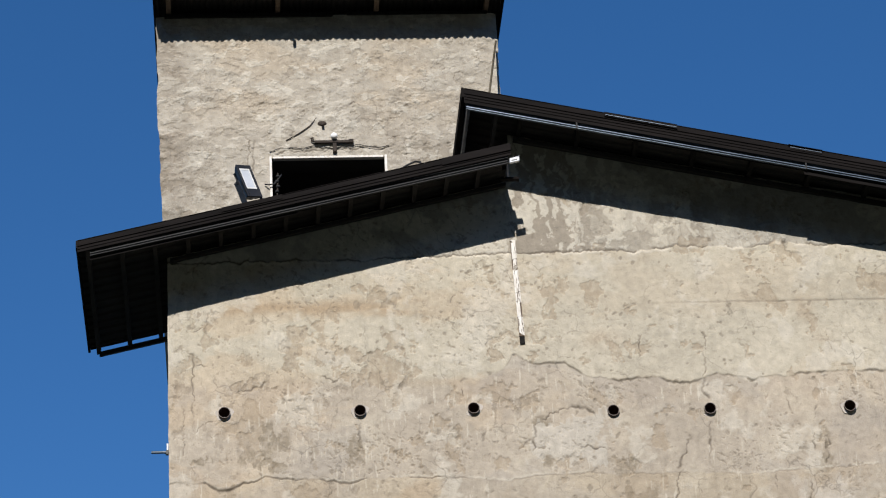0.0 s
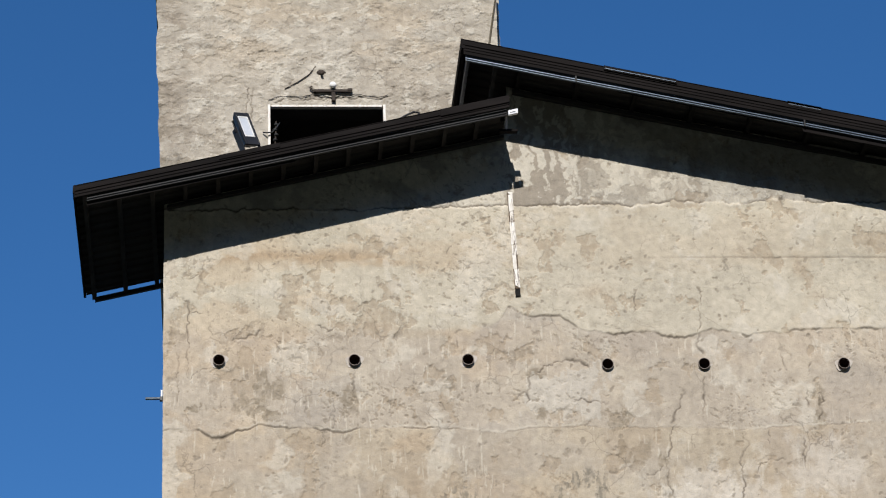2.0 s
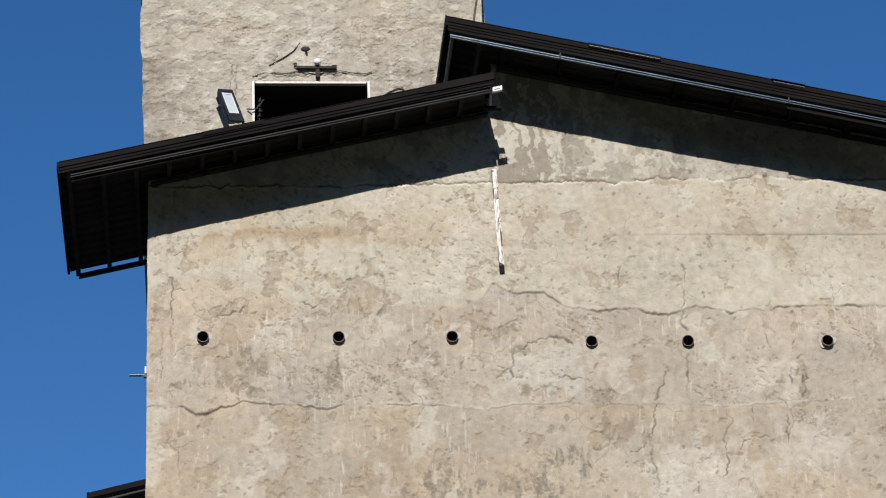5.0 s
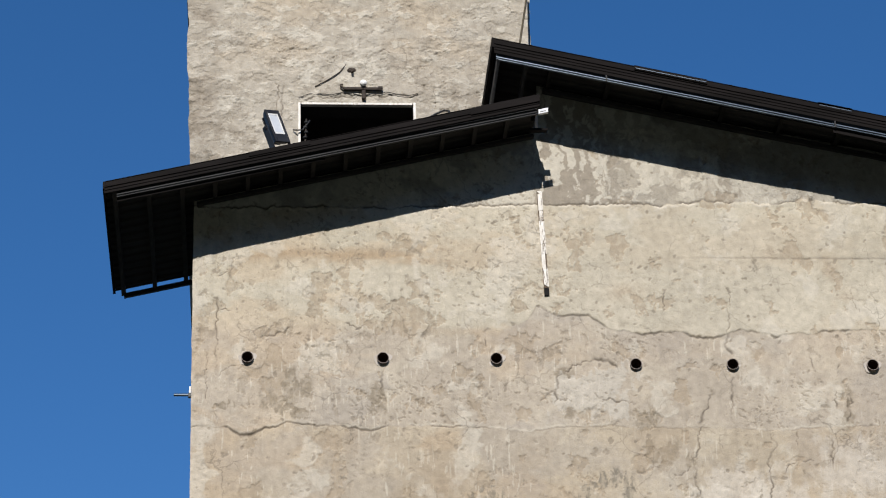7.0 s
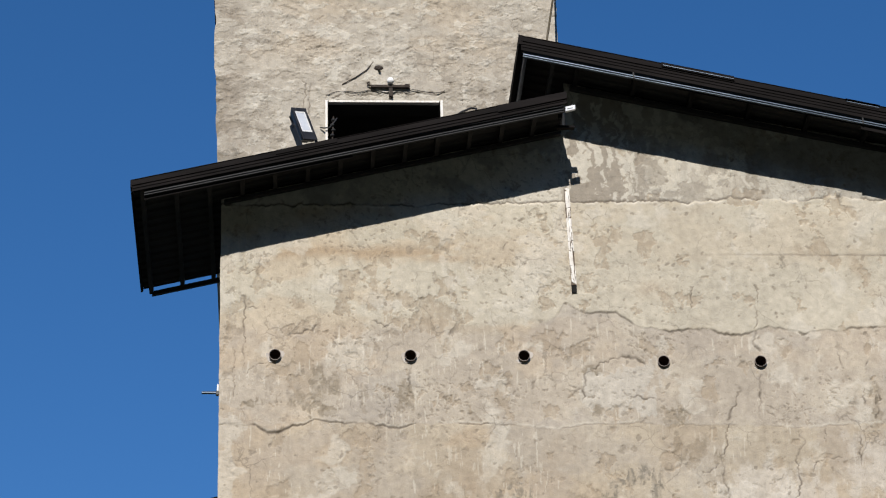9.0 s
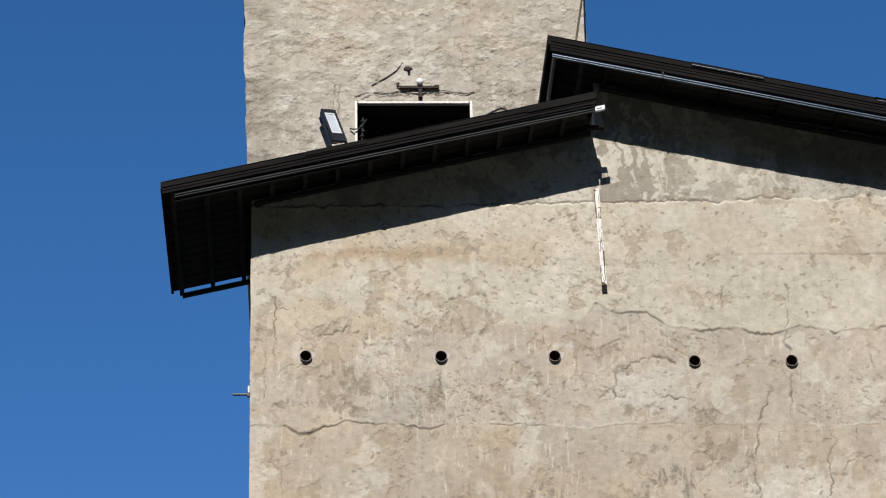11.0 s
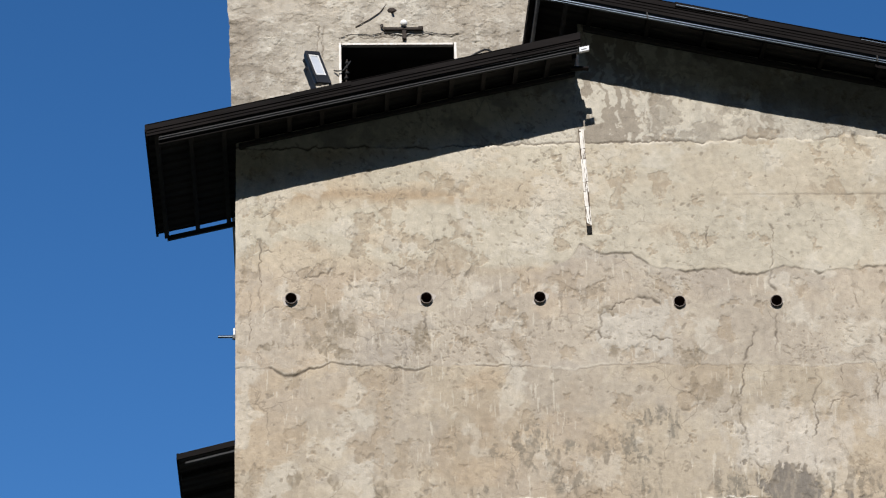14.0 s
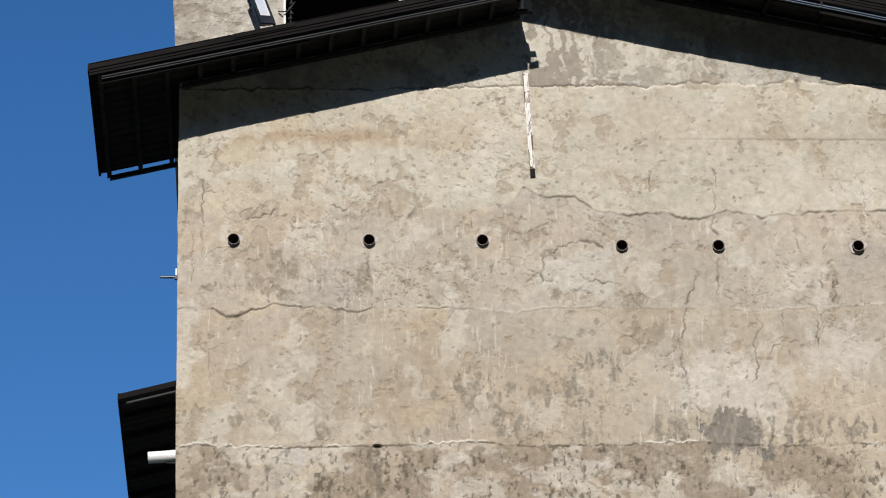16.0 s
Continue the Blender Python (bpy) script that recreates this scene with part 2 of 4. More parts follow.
def ragged(x, z, seed, octaves=6):
    """Noise with torn, ragged outlines: warped at two scales."""
    wx = 0.55 * (fbm(x * 1.7, z * 1.7, seed + 501, 4) - 0.5) + 0.22 * (fbm(x * 7, z * 7, seed + 511, 3) - 0.5)
    wz = 0.55 * (fbm(x * 1.7, z * 1.7, seed + 521, 4) - 0.5) + 0.22 * (fbm(x * 7, z * 7, seed + 531, 3) - 0.5)
    return fbm(x + wx, z + wz, seed, octaves)


def ramp(a, lo, hi):
    t = np.clip((a - lo) / (hi - lo), 0, 1)
    return t * t * (3 - 2 * t)


def mixed(c, col, f):
    return c * (1 - f[..., None]) + np.array(col) * f[..., None]


def net(name, xs, zs, y, keep, relief, material, parent=None):
    """A wall face on a net of xs by zs at depth y, pushed out by relief; keep() drops cells."""
    X, Z = np.meshgrid(xs, zs)
    out, tone, X2, Z2, wear = relief(X, Z)
    nx, nz = len(xs), len(zs)
    co = np.stack([X2, y - out, Z2], -1).reshape(-1, 3)
    a = (np.arange(nz - 1)[:, None] * nx + np.arange(nx - 1)[None, :])
    cx, cz = (xs[:-1] + xs[1:]) / 2, (zs[:-1] + zs[1:]) / 2
    CX, CZ = np.meshgrid(cx, cz)
    a = a[keep(CX, CZ)]
    faces = np.stack([a, a + 1, a + 1 + nx, a + nx], -1)
    me = bpy.data.meshes.new(name)
    me.from_pydata(co.tolist(), [], faces.tolist())
    at = me.attributes.new("tone", "FLOAT_COLOR", "POINT")
    rgba = np.concatenate([np.clip(tone, 0, 1).reshape(-1, 3), np.ones((nx * nz, 1))], 1).astype(np.float32)
    at.data.foreach_set("color", rgba.ravel())
    me.attributes.new("wear", "FLOAT", "POINT").data.foreach_set("value", np.broadcast_to(wear, X.shape).astype(np.float32).ravel())
    me.materials.append(material)
    me.shade_smooth()
    ob = new(name, me)
    if parent:
        ob.parent = parent
    return ob


# ---- plan ----
STEP_X = 3.49          # where the low roof ends and the wall steps up
RIGHT_X = 9.2
TOWER_Y = 1.7
FRONT_Y, REAR_Y = -0.65, 1.67


def low_line(x):
    return 14.589 + 0.2342 * (x + 0.877)


def low_rail(x):
    return low_line(x) - 0.0043 * (x + 0.735)


def high_line(x):
    return 16.252 - 0.2211 * (x - 3.012)


def wall_top(x):
    return np.where(x < STEP_X, low_line(x), high_line(x)) - 0.07


# cracks in the render: width, wander, then x, z of each bend
CRACKS_CORNER = [
    (0.008, 0.02, 0.17, 13.67, 0.25, 13.65, 0.25, 13.52, 0.23, 13.33, 0.26, 12.84, 0.37, 12.93, 0.50, 12.96),
    (0.008, 0.01, 0.25, 13.52, 0.38, 13.52), (0.012, 0.02, 0.66, 13.24, 0.82, 13.26, 0.97, 13.35),
    (0.008, 0.02, 1.49, 13.40, 1.62, 13.31, 1.72, 13.36), (0.008, 0.01, 2.79, 14.14, 2.85, 14.24), (0.011, 0.02, 1.86, 12.90, 1.84, 12.66),
    (0.006, 0.02, 0.14, 13.10, 0.13, 12.55), (0.012, 0.01, 1.56, 12.22, 1.54, 12.08), (0.009, 0.02, 0.40, 14.10, 0.36, 13.93, 0.24, 13.90),
]
CRACKS_MIDDLE = [
    (0.008, 0.03, 5.29, 13.83, 5.35, 13.74, 5.32, 13.50, 5.28, 13.28), (0.014, 0.02, 5.28, 13.28, 5.25, 13.13, 5.30, 13.04),
    (0.006, 0.02, 4.70, 13.77, 4.65, 13.50), (0.017, 0.03, 3.64, 12.84, 3.78, 12.94, 3.94, 13.00, 4.07, 12.97, 4.17, 12.87),
    (0.012, 0.02, 3.55, 12.52, 3.57, 12.79, 3.64, 12.84), (0.014, 0.02, 3.92, 12.63, 4.03, 12.57, 4.17, 12.56, 4.33, 12.52),
    (0.009, 0.02, 3.38, 12.54, 3.47, 12.64, 3.56, 12.64), (0.011, 0.02, 2.86, 13.23, 2.88, 13.13), (0.008, 0.02, 6.10, 13.05, 6.13, 12.90),
    (0.006, 0.02, 6.55, 13.75, 6.62, 13.50), (0.009, 0.03, 6.40, 12.95, 6.34, 12.80),
]
CRACKS_LOW = [
    (0.020, 0.02, 5.11, 12.67, 5.00, 12.42, 4.96, 12.30), (0.012, 0.03, 4.96, 12.30, 4.90, 12.02, 4.86, 11.93, 4.88, 11.72, 4.94, 11.43),
    (0.018, 0.02, 4.84, 11.85, 4.68, 11.78), (0.012, 0.02, 5.30, 12.81, 5.30, 12.67, 5.27, 12.41), (0.007, 0.01, 5.52, 12.45, 5.79, 12.42),
    (0.013, 0.03, 5.65, 12.22, 5.67, 12.08, 5.59, 11.90, 5.62, 11.68, 5.58, 11.49), (0.008, 0.02, 5.73, 11.76, 5.79, 11.88, 5.88, 11.93, 6.06, 11.93),
    (0.010, 0.02, 6.24, 12.17, 6.23, 11.96, 6.25, 11.83), (0.007, 0.02, 5.89, 12.24, 5.91, 12.08), (0.012, 0.02, 6.31, 12.67, 6.31, 12.48),
    (0.014, 0.02, 6.48, 12.61, 6.42, 12.33), (0.012, 0.02, 5.54, 11.29, 5.58, 11.14), (0.020, 0.02, 4.98, 11.27, 5.08, 11.16),
]

# x, z, half width, half height of places where the top skin has come off
FLAKES = [
    (1.14, 13.70, 0.13, 0.08), (1.27, 13.88, 0.11, 0.09), (1.53, 13.86, 0.04, 0.13), (1.47, 13.55, 0.06, 0.10), (1.83, 13.60, 0.07, 0.09), (2.14, 13.46, 0.19, 0.17),
    (1.14, 13.48, 0.07, 0.05), (0.34, 13.38, 0.11, 0.08), (0.77, 13.27, 0.17, 0.05), (1.02, 13.26, 0.10, 0.04), (1.92, 14.34, 0.08, 0.10), (2.19, 14.21, 0.12, 0.10),
    (1.66, 13.38, 0.11, 0.10), (0.08, 13.90, 0.04, 0.18), (0.08, 13.38, 0.05, 0.21), (1.26, 13.00, 0.13, 0.05), (1.45, 13.04, 0.04, 0.09), (0.97, 13.08, 0.06, 0.08),
    (1.51, 12.68, 0.14, 0.09), (1.51, 12.57, 0.10, 0.05), (2.58, 13.08, 0.07, 0.07), (5.35, 14.78, 0.13, 0.08),
]
STAINS = [
    (0.83, 12.50, 0.16, 0.14), (0.94, 12.74, 0.12, 0.14), (1.10, 12.69, 0.07, 0.11), (1.10, 12.43, 0.16, 0.06), (1.80, 12.52, 0.08, 0.18), (0.34, 12.51, 0.07, 0.05),
    (3.65, 12.84, 0.09, 0.05), (4.04, 12.57, 0.08, 0.05), (3.67, 12.42, 0.06, 0.05), (4.40, 12.36, 0.12, 0.14), (0.57, 11.17, 0.07, 0.09), (0.33, 10.96, 0.05, 0.07),
    (0.93, 11.06, 0.05, 0.10), (1.40, 11.01, 0.06, 0.08), (5.86, 11.29, 0.20, 0.10), (6.42, 12.47, 0.06, 0.20), (4.55, 12.05, 0.16, 0.14), (4.87, 11.92, 0.07, 0.08),
]
RUNS = [
    (2.69, 11.52, 0.05, 0.12), (2.87, 11.43, 0.17, 0.20), (2.64, 11.12, 0.05, 0.12), (3.15, 11.43, 0.13, 0.07), (3.08, 11.14, 0.06, 0.17), (3.27, 11.05, 0.08, 0.16),
    (3.51, 11.38, 0.12, 0.13), (3.80, 11.55, 0.13, 0.22), (3.88, 11.38, 0.10, 0.14), (4.07, 11.74, 0.16, 0.10), (3.91, 11.05, 0.07, 0.10), (2.32, 11.00, 0.08, 0.06),
    (2.49, 11.38, 0.06, 0.05), (5.95, 10.99, 0.50, 0.16), (4.22, 11.62, 0.06, 0.10), (4.75, 11.00, 0.16, 0.12), (6.5, 11.02, 0.30, 0.12),
]
DAMP = [
    (0.61, 10.48, 0.11, 0.09), (1.43, 10.48, 0.20, 0.16), (1.78, 10.66, 0.13, 0.20), (2.16, 10.64, 0.12, 0.26), (2.36, 10.71, 0.10, 0.13), (2.00, 10.60, 0.07, 0.24),
    (3.32, 10.75, 0.38, 0.13), (4.52, 10.73, 0.39, 0.14), (3.25, 10.40, 0.16, 0.08), (3.95, 10.78, 0.14, 0.09), (6.38, 10.69, 0.30, 0.08), (5.85, 10.78, 0.30, 0.10),
]


def bells(X, Z, spots):
    """How near a point lies to any of the spots, from 0 to 1."""
    near = np.zeros(X.shape)
    for x0, z0, rx, rz in spots:
        near = np.maximum(near, np.exp(-((X - x0) / rx) ** 2 - ((Z - z0) / rz) ** 2))
    return near


def crack_line(groove, X, Z, line, seed):
    """Carves one bent crack into groove, on the part of the net round it."""
    wide, wander, pts = line[0], line[1], list(zip(line[2::2], line[3::2]))
    run, last = 0.0, len(pts) - 2
    for k, ((x0, z0), (x1, z1)) in enumerate(zip(pts, pts[1:])):
        i0, i1 = np.searchsorted(X[0], (min(x0, x1) - 0.14, max(x0, x1) + 0.14))
        j0, j1 = np.searchsorted(Z[:, 0], (min(z0, z1) - 0.14, max(z0, z1) + 0.14))
        x, z = X[j0:j1, i0:i1], Z[j0:j1, i0:i1]
        dx, dz = x1 - x0, z1 - z0
        ln = math.hypot(dx, dz)
        s, d = ((x - x0) * dx + (z - z0) * dz) / ln, ((x - x0) * dz - (z - z0) * dx) / ln
        q = s + run
        off = wander * (fbm(q * 4.0, q * 0 + seed * 3.7, seed, 4) - 0.5) * 2 + 0.035 * (vnoise(q * 16, q * 0 + seed, seed + 5) - 0.5) + 0.020 * (vnoise(q * 41, q * 0 + seed, seed + 6) - 0.5)
        w = 0.72 * wide * (0.40 + 1.5 * vnoise(q * 9, q * 0 + 2.2, seed + 9) ** 2)
        a, b = (-0.02, 0.05) if k == 0 else (-0.03, 0.0)
        c, e = (ln - 0.05, ln + 0.03) if k == last else (ln, ln + 0.03)
        g = (0.55 + 0.45 * ramp(vnoise(q * 13, q * 0 + 7.1, seed + 12), 0.25, 0.6)) * np.exp(-((d - off) / w) ** 2) * ramp(s, a, b) * (1 - ramp(s, c, e))
        groove[j0:j1, i0:i1] = np.maximum(groove[j0:j1, i0:i1], g)
        run += ln


def main_relief(X, Z):
    x = X[:1] + 0 * X
    big, mid, fine = fbm(X * 0.6, Z * 0.6, 1), fbm(X * 2.2, Z * 2.2, 11), fbm(X * 11, Z * 11, 21, 4)
    # last term: bow added at upper right to lift the roof's shadow edge
    h = 0.030 * (big - 0.5) + 0.014 * (mid - 0.5) + 0.006 * (fine - 0.5) + 0.035 * ramp(X, 4.6, 6.9) * ramp(Z, 13.7, 14.6)
    speck = ramp(fbm(X * 34, Z * 22, 98, 3), 0.34, 0.62)
    brush = fbm(X * 26 + 1.5 * (mid - 0.5), Z * 2.4, 170, 4)
    # coats of render, one over the other, with broken lower edges
    e1 = np.interp(x, (2.0, 2.8, 3.4, 4.2, 4.4, 4.7, 5.3, 5.9, 6.2, 6.4, 6.9), (14.66, 14.68, 14.70, 14.70, 14.73, 14.70, 14.745, 14.70, 14.77, 14.72, 14.71))
    e1 = e1 + 0.04 * (fbm(x * 4.5, x * 0, 41) - 0.5) + 0.045 * (fbm(x * 14, x * 0, 48, 4) - 0.5) + 0.016 * (fbm(x * 45, x * 0, 182, 2) - 0.5)
    e2 = np.interp(x, (0.0, 2.0, 2.4, 3.0, 3.3, 3.4, 3.55, 3.9, 4.1, 4.2, 4.8, 5.14, 5.42, 5.8, 6.3, 7.0), (13.30, 13.36, 13.27, 13.26, 13.41, 13.57, 13.48, 13.47, 13.34, 13.28, 13.28, 13.21, 13.31, 13.25, 13.32, 13.32))
    e2 = e2 + 0.07 * (fbm(x * 5, x * 0, 42) - 0.5) + 0.04 * (fbm(x * 13, x * 0, 43, 3) - 0.5)
    e3 = np.interp(x, (0.17, 0.35, 0.48, 0.61, 0.79, 0.92, 1.2, 1.5, 1.74, 1.88, 2.3, 2.8, 3.3, 3.6, 4.1, 4.3, 5.0, 5.65, 6.8), (12.28, 12.28, 12.21, 12.23, 12.29, 12.34, 12.29, 12.29, 12.24, 12.29, 12.29, 12.27, 12.23, 12.28, 12.30, 12.27, 12.27, 12.24, 12.31))
    e3 = e3 + 0.03 * (fbm(x * 6, x * 0, 44) - 0.5) + 0.03 * (fbm(x * 17, x * 0, 47, 3) - 0.5)
    e4 = np.interp(x, (0.0, 0.2, 0.5, 0.9, 1.9, 2.9, 3.3, 4.0, 5.0, 5.7, 6.7), (10.86, 10.89, 10.87, 10.85, 10.87, 10.90, 10.86, 10.865, 10.895, 10.845, 10.87))
    e4 = e4 + 0.02 * (fbm(x * 8, x * 0, 45) - 0.5) + 0.03 * (fbm(x * 19, x * 0, 49, 3) - 0.5)
    soft = 0.008 + 0.10 * ramp(X, 3.35, 2.7)
    top, mid_coat, low, base = ramp(Z, e1 - 0.008, e1 + 0.008), ramp(Z, e2 - soft, e2 + soft), ramp(Z, e3 - 0.008, e3 + 0.008), ramp(Z, e4 - 0.006, e4 + 0.006)
    right = ramp(X, 3.0, 3.8)
    sharp = ramp(fbm(x * 1.2, x * 0, 46), 0.40, 0.55)
    h += -0.013 * top + 0.006 * mid_coat * right + 0.005 * low * sharp * (0.25 + 0.75 * ramp(X, 3.4, 2.2)) + 0.004 * base
    # albedo of the coats
    c = np.zeros(X.shape + (3,)) + np.array((0.406, 0.346, 0.263))
    c = mixed(c, (0.405, 0.352, 0.283), low)
    c = mixed(c, (0.456, 0.412, 0.328), mid_coat)
    c = mixed(c, (0.475, 0.440, 0.372), top)
    tint = fbm(X * 0.8 + 3, Z * 0.8, 50, 4)
    c = c * (0.89 + 0.20 * tint + 0.18 * (mid - 0.5) + 0.10 * (fine - 0.5) + (0.16 - 0.10 * low) * (brush - 0.5))[..., None]
    c = mixed(c, (0.50, 0.45, 0.36), 0.35 * ramp(mid, 0.5, 0.75))
    c = mixed(c, (0.45, 0.340, 0.225), 0.36 * ramp(ragged(X * 0.9, Z * 1.9, 51), 0.50, 0.66) * (1 - top) * (0.4 + 0.6 * ramp(X, 4.2, 2.6)))
    c = mixed(c, (0.33, 0.30, 0.265), 0.36 * ramp(ragged(X * 1.3, Z * 1.5, 52), 0.50, 0.70) * (1 - mid_coat))
    seep = np.exp(-((Z - 14.13 - 0.06 * (mid - 0.5)) / 0.08) ** 2) * ramp(fbm(X * 2.2, Z * 5, 94), 0.36, 0.58) * ramp(X, 0.1, 0.5) * ramp(X, 3.1, 2.5)
    c = mixed(c, (0.34, 0.25, 0.16), 0.72 * seep)
    c = mixed(c, (0.37, 0.29, 0.205), 0.40 * np.exp(-((Z - e2 - 0.03) / 0.05) ** 2) * ramp(X, 3.3, 2.8) * ramp(X, 1.4, 2.0))
    fuzz = bells(X, Z, [(5.9, 14.16, 0.20, 0.08), (6.35, 14.0, 0.10, 0.2), (4.3, 13.72, 0.18, 0.10), (6.5, 13.55, 0.12, 0.2), (2.0, 11.42, 0.25, 0.22), (1.3, 11.68, 0.2, 0.2), (2.45, 11.6, 0.25, 0.2)])
    c = mixed(c, (0.33, 0.255, 0.175), 0.50 * fuzz * ramp(fbm(X * 6, Z * 4, 171), 0.35, 0.65))
    # places where the top skin has come off in ragged sheets
    lots = 0.05 * ramp(X, 3.4, 1.6) * ramp(Z, 12.25, 12.5) * (1 - ramp(Z, 13.9, 14.3))
    knot = 0.30 * (fbm(X * 1.1 + 31, Z * 1.1, 93, 3) - 0.5)
    torn_skin = ragged(X * 5.0, Z * 4.2, 61)
    coat = torn_skin + 0.205 * bells(X, Z, FLAKES) + lots + knot * (0.1 + 0.55 * ramp(X, 3.6, 2.0))
    flake = ramp(coat, 0.690, 0.704)
    rim = np.exp(-((coat - 0.688) / 0.010) ** 2) * ramp(fbm(X * 6, Z * 6, 97, 3), 0.36, 0.56)
    h -= 0.006 * flake
    c = mixed(c, (0.325, 0.262, 0.188), 0.66 * flake * (0.6 + 0.4 * speck))
    c = mixed(c, (0.20, 0.165, 0.12), 0.50 * rim * ramp(fbm(X * 3, Z * 3, 172, 3), 0.40, 0.60))
    # short gouges of the float, slanting either way
    tick = np.maximum(ramp(fbm(X * 34 + Z * 25, Z * 11 - X * 10, 173, 3), 0.735, 0.765), ramp(fbm(X * 11 - Z * 12, Z * 32 + X * 17, 174, 3), 0.735, 0.765))
    tick = tick * ramp(fbm(X * 1.6, Z * 1.6, 175, 3), 0.40, 0.58) * (0.55 + 0.45 * low) * (1 - 0.65 * mid_coat * right)
    h -= 0.006 * tick
    c = mixed(c, (0.20, 0.168, 0.128), 0.55 * tick)
    chip = ramp(ragged(X * 8.5 + 11, Z * 6.5, 60, 5), 0.725 - 0.7 * lots - 0.3 * knot, 0.738 - 0.7 * lots - 0.3 * knot) * (1 - 0.6 * mid_coat * right)
    h -= 0.004 * chip
    c = mixed(c, (0.24, 0.20, 0.150), 0.45 * chip * (0.4 + 0.7 * speck))
    vein_n = ragged(X * 2.3 + 7, Z * 2.6, 161)
    vein = np.exp(-((vein_n - 0.50) / 0.0060) ** 2) * ramp(fbm(X * 1.4 + 9, Z * 1.4, 162, 4), 0.54, 0.62) * (1 - 0.85 * mid_coat * right)
    h -= 0.003 * vein
    c = mixed(c, (0.22, 0.185, 0.145), 0.40 * vein)
    pale = ramp(ragged(X * 2.6 + 40, Z * 2.6, 62), 0.60, 0.70) * (1 - top)
    h += 0.0015 * pale
    c = mixed(c, (0.53, 0.49, 0.415), 0.5 * pale)
    drip = ramp(fbm(X * 42, Z * 5.5, 176, 3), 0.73, 0.77) * ramp(fbm(X * 2 + 5, Z * 1.6, 177, 3), 0.46, 0.60) * (1 - mid_coat)
    c = mixed(c, (0.58, 0.53, 0.44), 0.5 * drip)
    h += 0.002 * drip
    # washed blotches in the top triangle, running down beside the step
    wash_n = fbm(X * 15 + 2.6 * (fbm(X * 8, Z * 8, 38, 4) - 0.5), Z * 5.2 + 1.8 * (fbm(X * 7, Z * 7, 39, 3) - 0.5), 63, 6)
    wet = ramp(X, 4.75, 3.9)
    wash = ramp(wash_n, 0.50 - 0.045 * wet, 0.525 - 0.045 * wet) * top * ramp(X, 3.3, 3.5)
    c = mixed(c, (0.235, 0.20, 0.158), (0.30 + 0.48 * wet) * wash * (0.4 + 0.6 * ramp(X, 6.4, 5.2)))
    smear = ramp(ragged(X * 4.4 + 20, Z * 5.4, 178), 0.50, 0.56) * top * ramp(X, 4.0, 4.4)
    c = mixed(c, (0.27, 0.24, 0.195), 0.62 * smear * (0.45 + 0.55 * ramp(X, 6.3, 5.4)))
    h -= 0.004 * smear
    c = mixed(c, (0.23, 0.195, 0.15), 0.55 * top * bells(X, Z, [(5.36, 15.05, 0.10, 0.35), (6.15, 14.95, 0.07, 0.25)]) * ramp(wash_n, 0.42, 0.56))
    # grimy grey towards the wall top, with eave shade deepened in the colour
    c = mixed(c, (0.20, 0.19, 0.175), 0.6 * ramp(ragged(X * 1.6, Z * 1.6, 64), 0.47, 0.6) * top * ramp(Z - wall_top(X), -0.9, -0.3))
    # stains and runs of dark growth
    tear = fbm(X * 13 + 2.2 * (fbm(X * 8, Z * 8, 33, 4) - 0.5), Z * 6.0 + 1.8 * (fbm(X * 9, Z * 9, 34, 3) - 0.5), 35, 6)
    near = bells(X, Z, STAINS)
    blotch = ramp(tear + 0.26 * near, 0.60, 0.645) * ramp(near, 0.08, 0.30)
    c = mixed(c, (0.245, 0.205, 0.150), 0.82 * blotch * (0.5 + 0.5 * speck))
    h -= 0.002 * blotch
    near = bells(X, Z, RUNS)
    grow = fbm(X * 23 + 2.4 * (fbm(X * 9, Z * 7, 36, 4) - 0.5), Z * 6.0 + 1.8 * (fbm(X * 9, Z * 9, 37, 3) - 0.5), 31, 6)
    run = ramp(grow + 0.17 * near, 0.58, 0.625) * ramp(near, 0.05, 0.4)
    run = np.maximum(run, 0.55 * ramp(grow, 0.60, 0.68) * ramp(fbm(X * 1.1, Z * 0.9, 65), 0.44, 0.60) * (1 - ramp(Z, 11.5, 12.0)) * ramp(X, 0.5, 2.6))
    c = mixed(c, (0.185, 0.165, 0.130), 0.80 * run * (0.35 + 0.65 * speck) * base)
    c = mixed(c, (0.34, 0.265, 0.185), 0.28 * ramp(ragged(X * 1.3, Z * 0.8, 66), 0.5, 0.66) * (1 - low))
    # the band under the lowest joint, damp and dark in places
    near = bells(X, Z, DAMP)
    damp = (1 - base) * ramp(ragged(X * 2.4, Z * 3.0, 67) + 0.24 * near, 0.53, 0.60)
    c = mixed(c, (0.235, 0.185, 0.132), 0.82 * damp * (0.65 + 0.35 * speck))
    c = mixed(c, (0.53, 0.49, 0.42), 0.45 * (1 - base) * ramp(ragged(X * 1.7 + 9, Z * 3.6, 179) - 0.20 * near, 0.52, 0.58))
    moss = bells(X, Z, [(1.43, 10.48, 0.24, 0.16), (2.12, 10.60, 0.26, 0.28), (3.97, 10.78, 0.16, 0.10), (6.4, 10.7, 0.3, 0.1)])
    pit = (1 - base) * ramp(ragged(X * 22, Z * 14, 68) + 0.15 * moss - 0.03, 0.60, 0.66)
    c = mixed(c, (0.085, 0.074, 0.055), 0.72 * pit * (0.25 + 0.8 * speck))
    h -= 0.004 * pit
    panel = (1 - base) * np.maximum(np.exp(-((X - 1.79) / 0.075) ** 4), np.exp(-((X - 1.915) / 0.032) ** 4)) * (1 - ramp(Z, 10.80, 10.88) * 0.3)
